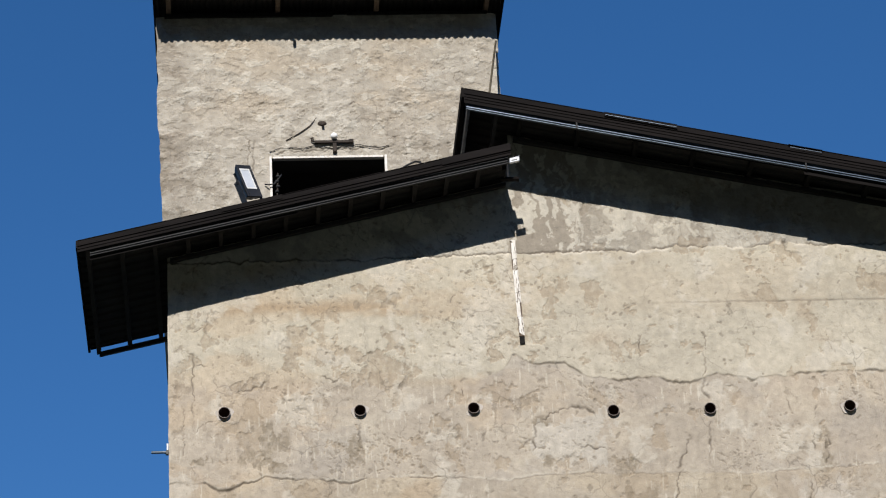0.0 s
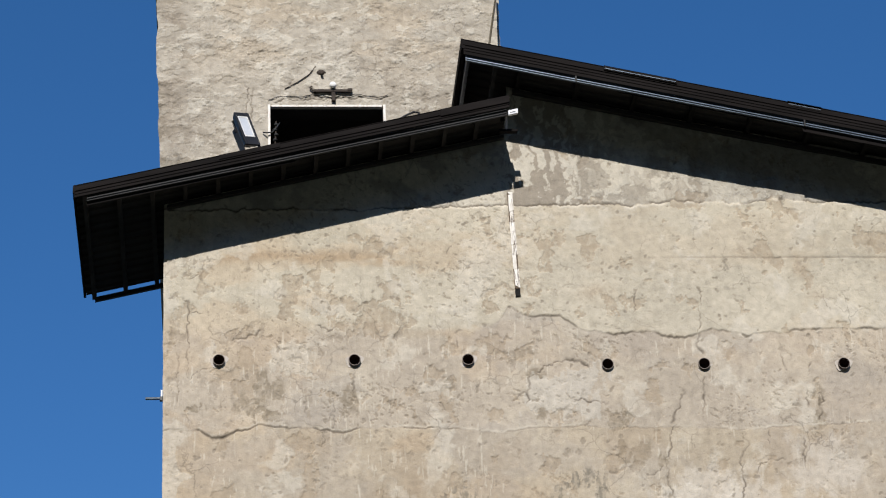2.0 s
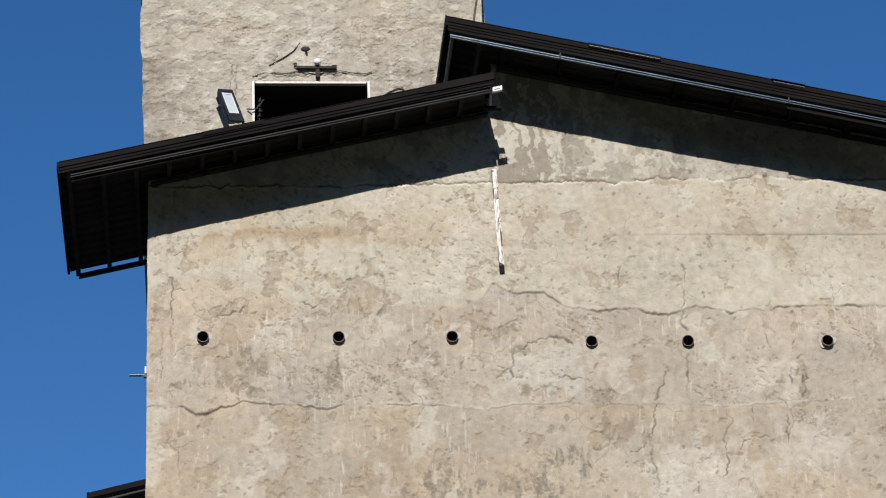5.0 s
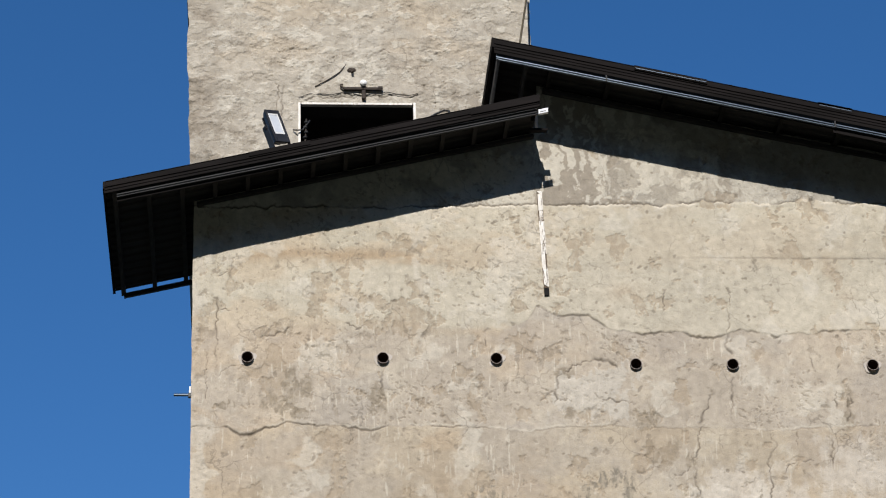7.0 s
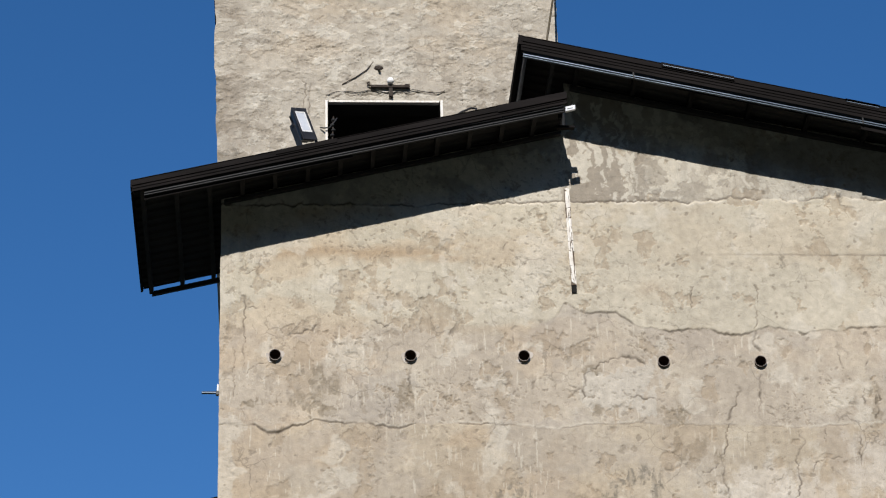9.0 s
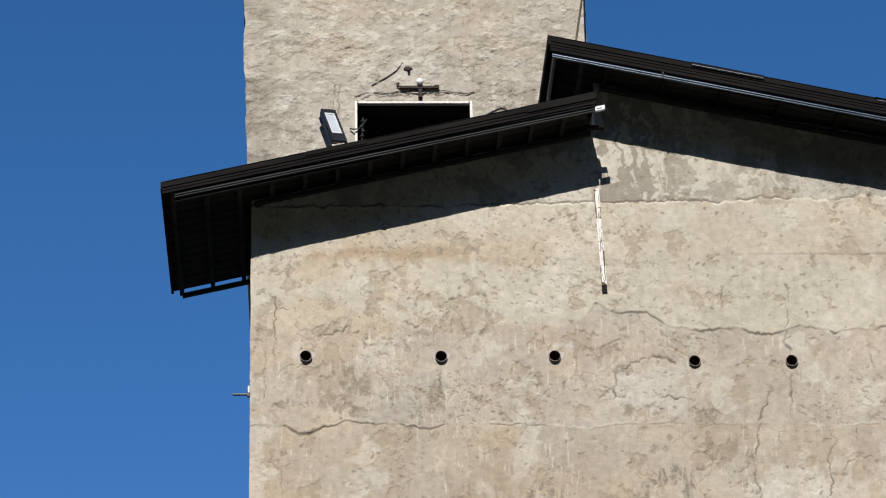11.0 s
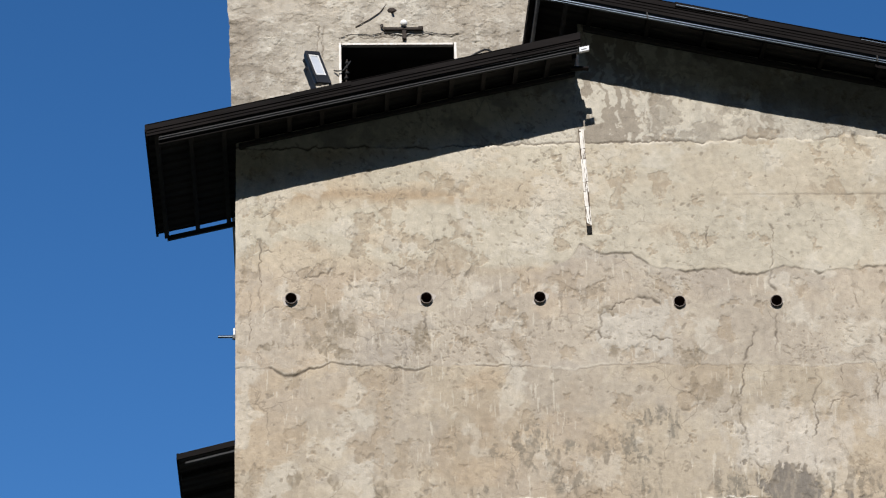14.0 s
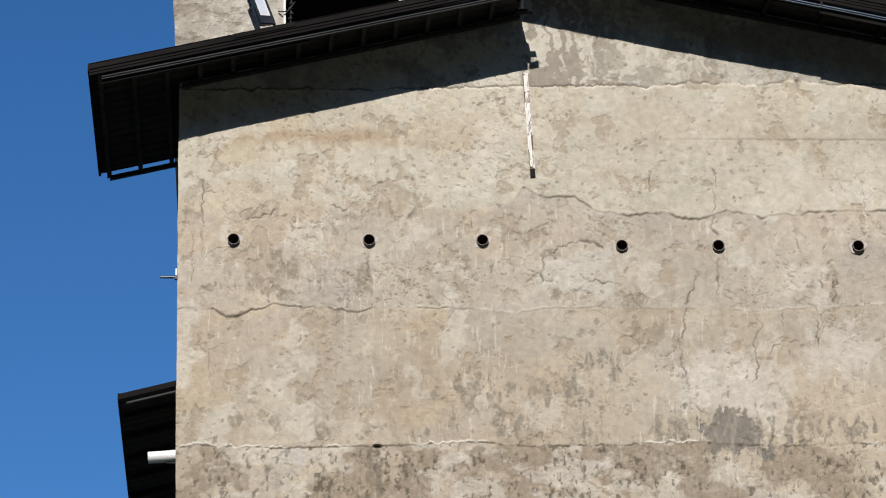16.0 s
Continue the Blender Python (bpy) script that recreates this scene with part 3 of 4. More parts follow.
    c = mixed(c, (0.17, 0.145, 0.112), 0.85 * panel * ramp(fbm(X * 14, Z * 4, 91, 4), 0.22, 0.55))
    grey = (1 - base) * ramp(ragged(X * 1.8, Z * 1.8, 92), 0.48, 0.58) * np.exp(-((X - 1.3) / 0.5) ** 2)
    c = mixed(c, (0.40, 0.385, 0.35), 0.5 * grey)
    # small hole at the joint, its inner shade put in as near-black colour
    socket = np.exp(-((X - 1.905) / 0.04) ** 4 - ((Z - 10.866) / 0.016) ** 4)
    h -= 0.03 * socket
    c = mixed(c, (0.03, 0.026, 0.022), 0.95 * socket)
    # a raw cement patch where a lump broke out, ragged above and fraying below
    torn = 1.2 * (ragged(X * 3.5, Z * 3.0, 70) - 0.5) + 1.1 * (ragged(X * 13, Z * 7, 73) - 0.5)
    spike = 0.16 * (fbm(x * 11, x * 0, 180, 4) - 0.5)
    u = X - 5.31 - 0.22 * (11.0 - Z)
    patch = ramp(1 - np.maximum(np.abs(u) / 0.30, np.abs(Z - 10.99 - spike) / 0.20) + torn, 0.05, 0.14)
    fray = bells(X, Z, [(5.72, 10.86, 0.30, 0.09), (5.06, 11.08, 0.08, 0.09), (5.48, 11.14, 0.04, 0.10)])
    patch = np.maximum(patch, ramp(grow + 0.22 * fray, 0.66, 0.70) * ramp(fray, 0.15, 0.35))
    c = mixed(c, (0.165, 0.148, 0.128), 0.85 * patch * (0.60 + 0.40 * ramp(fbm(X * 30 + 3 * mid, Z * 9, 89, 4), 0.35, 0.62)))
    h -= 0.008 * patch
    skim = ramp(1 - np.hypot((X - 5.35) / 0.75, (Z - 11.45) / 0.48) + torn, 0.0, 0.6) * base
    skim = np.maximum(skim, ramp(1 - np.hypot((X - 6.5) / 0.6, (Z - 11.9) / 0.4) + torn, 0.0, 0.7) * base)
    c = mixed(c, (0.53, 0.485, 0.42), 0.55 * skim * (1 - patch))
    skim2 = ramp(1 - np.hypot((X - 4.0) / 0.45, (Z - 12.66) / 0.30) + 1.3 * torn, 0.05, 0.2) * low
    c = mixed(c, (0.48, 0.445, 0.385), 0.6 * skim2)
    h += 0.002 * skim2
    # joints and cracks
    g1 = np.exp(-((Z - e1 - 0.004) / (0.006 + 0.014 * vnoise(x * 7, x * 0 + 4.4, 183))) ** 2) * ramp(fbm(x * 5 + 40, x * 0 + 3.3, 81), 0.30, 0.45)
    g2 = 0.75 * np.exp(-((Z - e2 + 0.006) / 0.012) ** 2) * ramp(fbm(x * 4, x * 0, 82), 0.36, 0.52) * ramp(X, 3.25, 3.45)
    thick = np.maximum(np.exp(-((x - 0.53) / 0.2) ** 2), 0.6 * np.exp(-((x - 1.66) / 0.16) ** 2))
    g3 = np.exp(-((Z - e3 + 0.004) / (0.005 + 0.016 * thick)) ** 2) * np.maximum(ramp(fbm(x * 5.0, x * 0, 83), 0.44, 0.60) * (0.35 + 0.65 * ramp(X, 3.4, 2.2)), thick)
    g4 = np.exp(-((Z - e4) / 0.007) ** 2) * ramp(fbm(x * 6.0, x * 0, 84), 0.48, 0.60)
    g4 = np.maximum(g4, 0.85 * np.exp(-((Z - e4) / 0.007) ** 2) * ramp(X, 1.05, 1.12) * ramp(X, 2.4, 2.1))
    g5 = np.exp(-((Z - 14.10 - 0.02 * (mid - 0.5)) / 0.010) ** 2) * ramp(X, 4.0, 6.2) * 0.40
    groove = np.maximum.reduce([g1, g2, g3, g4, g5])
    for k, line in enumerate(CRACKS_CORNER + CRACKS_MIDDLE + CRACKS_LOW):
        crack_line(groove, X, Z, line, 100 + 7 * k)
    h -= 0.008 * groove
    c = mixed(c, (0.11, 0.09, 0.068), 0.88 * np.clip(groove, 0, 1))
    # lime bled along the lowest joint
    place = np.maximum.reduce([ramp(x, -0.1, 0.05) * ramp(x, 1.05, 0.95), ramp(x, 1.35, 1.45) * ramp(x, 1.7, 1.6), ramp(x, 2.2, 2.3) * ramp(x, 3.0, 2.9), ramp(x, 4.46, 4.52) * ramp(x, 5.0, 4.94), 0.8 * ramp(x, 6.55, 6.62) * ramp(x, 6.75, 6.70)])
    lime = np.exp(-((Z - e4 - 0.010 - 0.05 * (fbm(x * 14, x * 0, 85) - 0.5)) / 0.0062) ** 2) * place
    c = mixed(c, (0.80, 0.75, 0.66), 0.9 * lime)
    h += 0.004 * lime
    lip = np.exp(-((Z - e1 + 0.024) / 0.014) ** 2) * ramp(fbm(x * 7 + 9, x * 0 + 5.1, 96), 0.42, 0.58)
    c = mixed(c, (0.62, 0.565, 0.475), 0.65 * lip)
    h += 0.003 * lip
    lip2 = np.exp(-((Z - e3 - 0.018) / 0.010) ** 2) * ramp(fbm(x * 5 + 3, x * 0 + 1.1, 181), 0.45, 0.60)
    c = mixed(c, (0.55, 0.50, 0.41), 0.5 * lip2)
    # small pits
    dots = ramp(fbm(X * 16, Z * 16, 87, 2), 0.82, 0.87)
    h -= 0.004 * dots
    c = mixed(c, (0.2, 0.17, 0.13), 0.55 * dots)
    # worn corner
    h -= 0.005 * np.exp(-X / 0.016)
    X2 = X + np.where(X < 0.3, 0.012 * (fbm(Z * 5, Z * 0, 88) - 0.5) * np.exp(-X / 0.08), 0)
    Z2 = np.minimum(Z, wall_top(X))
    wear = 0.45 + 0.35 * ramp(X, 3.8, 2.2) * ramp(Z, 12.1, 12.5) + 0.3 * (1 - base) - 0.25 * mid_coat * right * (1 - top)
    return h, c, X2, Z2, wear


def tower_relief(X, Z):
    big, mid = fbm(X * 0.8, Z * 1.2, 101), ragged(X * 2.8, Z * 4.0, 111)
    fine = fbm(X * 14, Z * 18, 131, 4)
    h = 0.022 * (big - 0.5) + 0.008 * (mid - 0.5) + 0.007 * (fine - 0.5)
    slab, slab2 = ragged(X * 1.7, Z * 3.0, 121), ragged(X * 3.4 + 5, Z * 5.6, 125)
    soft1, soft2 = ramp(fbm(X * 1.9, Z * 2.2, 122, 3), 0.42, 0.66), ramp(fbm(X * 2.7, Z * 3.1, 126, 3), 0.44, 0.66)
    h += ramp(slab, 0.495, 0.512) * 0.007 * soft1 + ramp(slab, 0.60, 0.615) * 0.005 * soft2 + ramp(slab2, 0.55, 0.565) * 0.006 * soft2
    curl = ragged(X * 6.0 + 2, Z * 8.0, 127, 5)
    h += 0.006 * ramp(curl, 0.52, 0.57) * soft1
    c = np.zeros(X.shape + (3,)) + np.array((0.402, 0.362, 0.300))
    c = c * (0.95 + 0.16 * (big - 0.3) + 0.14 * (fine - 0.5))[..., None]
    c = mixed(c, (0.475, 0.442, 0.380), 0.42 * ramp(mid, 0.44, 0.66))
    c = mixed(c, (0.43, 0.350, 0.255), 0.42 * ramp(fbm(X * 1.2, Z * 2.6, 141), 0.46, 0.66) * ramp(Z, 16.9, 17.6))
    edge = np.exp(-((slab - 0.492) / 0.005) ** 2) * ramp(fbm(X * 2.5, Z * 2.5, 144, 3), 0.50, 0.62) + np.exp(-((slab2 - 0.545) / 0.007) ** 2) * ramp(fbm(X * 3.1, Z * 3.1, 145, 3), 0.54, 0.64)
    edge = np.clip(edge, 0, 1)
    h -= 0.006 * edge
    c = mixed(c, (0.19, 0.16, 0.125), 0.55 * edge)
    fleck = ramp(ragged(X * 7, Z * 11, 146, 5), 0.62, 0.66)
    c = mixed(c, (0.56, 0.525, 0.45), 0.5 * fleck)
    h += 0.005 * fleck
    dirt = ramp(ragged(X * 6, Z * 8, 142, 5) - 0.05 * ramp(Z, 16.9, 17.3), 0.62, 0.67)
    c = mixed(c, (0.26, 0.225, 0.178), 0.45 * dirt)
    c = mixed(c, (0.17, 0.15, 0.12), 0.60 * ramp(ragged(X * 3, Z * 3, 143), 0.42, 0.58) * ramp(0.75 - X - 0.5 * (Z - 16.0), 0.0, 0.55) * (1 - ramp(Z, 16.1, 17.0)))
    c = mixed(c, (0.24, 0.20, 0.155), 0.55 * ramp(ragged(X * 2.4, Z * 3, 147), 0.46, 0.58) * ramp(0.35 - X, 0.0, 0.3))
    rough = np.maximum(ramp(0.9 - X - 0.6 * (Z - 16.0), 0.0, 0.8), bells(X, Z, [(0.1, 17.45, 0.35, 0.18), (2.9, 16.75, 0.35, 0.25)]))
    scab = ramp(ragged(X * 9 + 3, Z * 10, 148, 5) + 0.10 * rough, 0.60, 0.63)
    c = mixed(c, (0.23, 0.195, 0.15), 0.65 * scab * (0.25 + 0.75 * rough))
    h -= 0.006 * scab
    float_n = ragged(X * 4.2 + 8, Z * 6.4, 149, 5)
    scrape = np.exp(-((float_n - 0.494) / 0.007) ** 2) * ramp(fbm(X * 3.6 + 1, Z * 3.6, 150, 3), 0.48, 0.58)
    c = mixed(c, (0.20, 0.17, 0.135), 0.62 * scrape)
    h += 0.0045 * ramp(float_n, 0.497, 0.507) * ramp(fbm(X * 3.6 + 1, Z * 3.6, 150, 3), 0.46, 0.62)
    groove = np.zeros(X.shape)
    for k, line in enumerate([(0.010, 0.02, 1.12, 16.85, 1.6, 16.87, 2.42, 16.885), (0.008, 0.003, 0.845, 17.05, 0.855, 16.5), (0.008, 0.003, 0.90, 17.05, 0.91, 16.6),
                              (0.006, 0.003, 2.62, 17.0, 2.63, 16.72), (0.006, 0.003, 2.56, 17.0, 2.57, 16.72), (0.009, 0.01, 2.36, 17.0, 2.50, 17.04), (0.010, 0.02, 1.95, 17.42, 2.02, 17.47, 2.10, 17.43)]):
        crack_line(groove, X, Z, line, 300 + 7 * k)
    h -= 0.012 * groove
    c = mixed(c, (0.13, 0.108, 0.085), 0.85 * groove)
    left, right = np.exp(-(X + 0.10) / 0.05), np.exp(-(3.64 - X) / 0.05)
    h -= 0.02 * (left + right)
    lean = -0.05 * ramp(Z, 15.9, 17.6) + 0.045 * (fbm(Z * 4, Z * 0, 151) - 0.5)
    X2 = X + lean * np.exp(-np.maximum(X + 0.07, 0) / 0.3) + 0.05 * (fbm(Z * 4, Z * 0 + 3, 152) - 0.5) * np.exp(-np.maximum(3.64 - X, 0) / 0.3)
    return h, c, X2, Z, 0.75


# ---- ground ----
bm = bmesh.new()
bmesh.ops.create_grid(bm, x_segments=40, y_segments=40, size=1500)
ground = part("ground", bm, GROUND)
tagged(ground, "dark thin grass on earth round the building", "ground", kind="structure")

# ---- unseen slope added behind the standpoint, to keep low sky off the wall ----
bm = bmesh.new()
ring = []
for i in range(49):
    a = math.radians(170 + 200 * i / 48)
    col = []
    for j in range(13):
        t = j / 12
        r = 110 + 170 * t
        z = 150 * t ** 0.9 * math.sin(math.pi * i / 48) ** 0.35 * (1 + 0.25 * (noise.noise(Vector((math.cos(a) * 3, math.sin(a) * 3, t * 2))))) - 1.0
        col.append(bm.verts.new((r * math.cos(a), -25 + r * math.sin(a), z)))
    ring.append(col)
for p, q in zip(ring, ring[1:]):
    for j in range(12):
        bm.faces.new((p[j], p[j + 1], q[j + 1], q[j]))
slope = part("sky_block_slope", bm, GROUND, smooth=True)
tagged(slope, "unseen dark slope added in the distance to block low sky", "hillside", kind="structure")

# ---- walls of the main block ----
fine_x = np.arange(0.0, 7.81, 0.0082)
xs = np.concatenate([fine_x, np.linspace(7.85, RIGHT_X, 16)])
zs = np.concatenate([np.linspace(0, 9.6, 25), np.arange(9.65, 10.15, 0.05), np.arange(10.15, 16.22, 0.0082)])
PIPES = [(0.543, 13.005), (1.864, 12.998), (2.979, 12.994), (4.352, 12.936), (5.311, 12.936), (6.705, 12.930), (8.05, 12.93)]


def front_cells(x, z):
    ok = z < wall_top(x) + 0.02
    for px, pz in PIPES:
        ok &= np.hypot(x - px, z - pz) > 0.053
    return ok


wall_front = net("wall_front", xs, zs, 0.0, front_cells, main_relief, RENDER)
tagged(wall_front, "tall old beige cement-rendered wall, cracked, stained and patched", "wall", kind="structure")


def plain_wall(name, x0, x1, y0, y1, z0, line_z, label):
    """A straight wall of render with an even tone."""
    bm = bmesh.new()
    hexa(bm, [(x0, y0, z0), (x1, y0, z0), (x1, y1, z0), (x0, y1, z0), (x0, y0, line_z(x0)), (x1, y0, line_z(x1)), (x1, y1, line_z(x1)), (x0, y1, line_z(x0))])
    ob = part(name, bm, MORTAR)
    return tagged(ob, label, "wall", kind="structure")


plain_wall("wall_west", 0.022, 0.30, 0.03, 5.2, 0, lambda x: 14.60, "beige rendered side wall below the low roof")
plain_wall("wall_east", RIGHT_X - 0.3, RIGHT_X, 0.03, 5.2, 0, lambda x: high_line(x) - 0.14, "beige rendered side wall")
plain_wall("wall_north", 0.30, RIGHT_X - 0.3, 4.9, 5.2, 0, lambda x: 14.50, "beige rendered back wall")
plain_wall("wall_step", STEP_X + 0.012, STEP_X + 0.25, 0.03, 1.64, 15.0, lambda x: high_line(x) - 0.12, "short rendered wall between the low and the high roof")
part("wall_core", slope_box(0.30, STEP_X, 0.36, 0.60, low_line, 3.0, -0.12), MORTAR, wall_front)
part("wall_core", slope_box(STEP_X, RIGHT_X - 0.3, 0.36, 0.60, high_line, 3.0, -0.12), MORTAR, wall_front)

# ---- tower ----
WIN_X0, WIN_X1, WIN_Z0, WIN_Z1 = 1.085, 2.345, 15.75, 16.785
TOP_Z = 18.60
xs = np.concatenate([np.linspace(-0.085, WIN_X0, 146), np.linspace(WIN_X0, WIN_X1, 158)[1:], np.linspace(WIN_X1, 3.655, 164)[1:]])
zs = np.concatenate([np.linspace(14.82, WIN_Z0, 80), np.linspace(WIN_Z0, WIN_Z1, 130)[1:], np.linspace(WIN_Z1, TOP_Z, 228)[1:]])
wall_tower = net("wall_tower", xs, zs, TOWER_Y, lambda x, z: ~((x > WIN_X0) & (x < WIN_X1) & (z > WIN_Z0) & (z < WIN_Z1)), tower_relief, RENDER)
tagged(wall_tower, "lumpy hand-trowelled beige render of the stair tower", "wall", kind="structure")
part("wall_side", box(-0.085, 0.20, TOWER_Y + 0.04, 4.85, 14.86, TOP_Z - 0.01), MORTAR, wall_tower)
part("wall_side", box(3.36, 3.635, TOWER_Y + 0.04, 4.85, 14.86, TOP_Z - 0.01), MORTAR, wall_tower)
part("wall_rear", box(0.20, 3.36, 4.60, 4.85, 14.86, TOP_Z - 0.01), MORTAR, wall_tower)
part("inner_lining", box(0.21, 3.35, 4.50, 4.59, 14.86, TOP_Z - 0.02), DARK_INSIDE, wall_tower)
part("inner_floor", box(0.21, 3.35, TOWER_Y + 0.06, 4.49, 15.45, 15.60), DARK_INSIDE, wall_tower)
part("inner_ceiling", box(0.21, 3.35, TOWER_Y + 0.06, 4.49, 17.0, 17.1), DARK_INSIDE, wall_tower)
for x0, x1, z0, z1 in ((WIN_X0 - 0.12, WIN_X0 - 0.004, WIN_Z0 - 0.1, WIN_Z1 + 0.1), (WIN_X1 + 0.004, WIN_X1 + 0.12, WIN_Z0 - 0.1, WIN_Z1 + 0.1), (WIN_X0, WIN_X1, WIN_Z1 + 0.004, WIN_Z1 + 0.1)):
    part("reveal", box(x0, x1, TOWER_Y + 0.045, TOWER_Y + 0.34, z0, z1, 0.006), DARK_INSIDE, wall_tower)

window = tagged(new("window_1"), "empty dark window opening with a thin white-painted frame", "window", kind="structure")
part("window_frame", box(WIN_X0 - 0.010, WIN_X0 + 0.016, TOWER_Y - 0.018, TOWER_Y + 0.05, WIN_Z0, WIN_Z1 + 0.012, 0.004), WHITE_PAINT, window)
part("window_frame", box(WIN_X1 - 0.018, WIN_X1 + 0.010, TOWER_Y - 0.018, TOWER_Y + 0.05, WIN_Z0, WIN_Z1 + 0.012, 0.004), WHITE_PAINT, window)
part("window_frame", box(WIN_X0 + 0.028, WIN_X1 - 0.028, TOWER_Y - 0.010, TOWER_Y + 0.05, WIN_Z1 - 0.012, WIN_Z1 + 0.012, 0.003), WHITE_PAINT, window)
part("window_sill", box(WIN_X0 + 0.03, WIN_X1 - 0.03, TOWER_Y - 0.02, TOWER_Y + 0.30, WIN_Z0 - 0.03, WIN_Z0 + 0.02, 0.004), BATTEN, window)

# ---- tower roof: corrugated sheet on rafters ----
troof = thing("tower_roof", "dark corrugated sheet roof with timber rafters over the tower", "roof", at=(1.8, 3, 18.6))
T_IN = Matrix.Translation((-1.8, -3, -18.6))


def under(ob, m):
    ob.matrix_parent_inverse = m
    return ob


def wavy_sheet(x0, x1, y0, y1, z, pitch, amp, thick, per=8):
    """A corrugated sheet whose ridges run along y."""
    bm = bmesh.new()
    n = int((x1 - x0) / pitch * per)
    rows = []
    for k in range(n + 1):
        x = x0 + (x1 - x0) * k / n
        dz = amp * math.sin(2 * math.pi * (x - x0) / pitch)
        rows.append([bm.verts.new((x, y, z + dz + t)) for y, t in ((y0, 0), (y1, 0), (y1, thick), (y0, thick))])
    for a, b in zip(rows, rows[1:]):
        for i in range(4):
            bm.faces.new((a[i], a[(i + 1) % 4], b[(i + 1) % 4], b[i]))
    bm.faces.new(rows[0])
    bm.faces.new(rows[-1][::-1])
    return bm


under(part("sheet", wavy_sheet(-0.168, 3.735, 1.135, 5.05, 18.715, 0.070, 0.011, 0.006), DARK_METAL, troof), T_IN)
for x in (0.0, 1.21, 2.31, 3.54):
    under(part("rafter", box(x - 0.026, x + 0.026, 1.33, 4.95, 18.61, 18.69, 0.005), BARE_WOOD, troof, "weathered grey timber rafter end"), T_IN)
for y in (1.30, 2.6, 3.8, 4.9):
    under(part("lath", box(-0.15, 3.71, y - 0.03, y + 0.03, 18.692, 18.702), BATTEN, troof), T_IN)
under(part("wall_top_strip", box(-0.05, 1.82, TOWER_Y - 0.06, TOWER_Y - 0.03, 18.555, 18.60, 0.005), BATTEN, troof, "grey timber wall plate"), T_IN)
under(part("wall_top_strip", box(1.98, 3.55, TOWER_Y - 0.05, TOWER_Y - 0.03, 18.57, 18.605, 0.005), BATTEN, troof, "grey timber wall plate"), T_IN)
under(part("side_trim", box(-0.170, -0.152, 1.32, 5.05, 18.62, 18.70, 0.004), TRIM, troof), T_IN)
under(part("side_trim", box(3.718, 3.736, 1.32, 5.05, 18.62, 18.70, 0.004), TRIM, troof), T_IN)
under(part("lath_end", box(1.295, 1.325, 1.10, 1.15, 18.62, 18.71, 0.004), BATTEN, troof), T_IN)


# ---- the two sheet roofs over the gable ----
def ribbed_sheet(x0, x1, y0, y1, line, n_rib, rise):
    """Sheet metal whose trapezoid ribs run down the slope, along x."""
    bm = bmesh.new()
    prof, pitch = [], (y1 - y0) / n_rib
    for k in range(n_rib):
        y = y0 + pitch * k
        prof += [(y, 0), (y + pitch * 0.45, 0), (y + pitch * 0.55, rise), (y + pitch * 0.9, rise)]
    prof.append((y1, 0))
    ends = []
    for x in (x0, x1):
        ends.append([bm.verts.new((x, y, line(x) - 0.045 + h)) for y, h in prof] + [bm.verts.new((x, y, line(x) - 0.040 + h)) for y, h in reversed(prof)])
    a, b = ends
    for i in range(len(a)):
        j = (i + 1) % len(a)
        bm.faces.new((a[i], a[j], b[j], b[i]))
    bm.faces.new(a)
    bm.faces.new(b[::-1])
    return bm


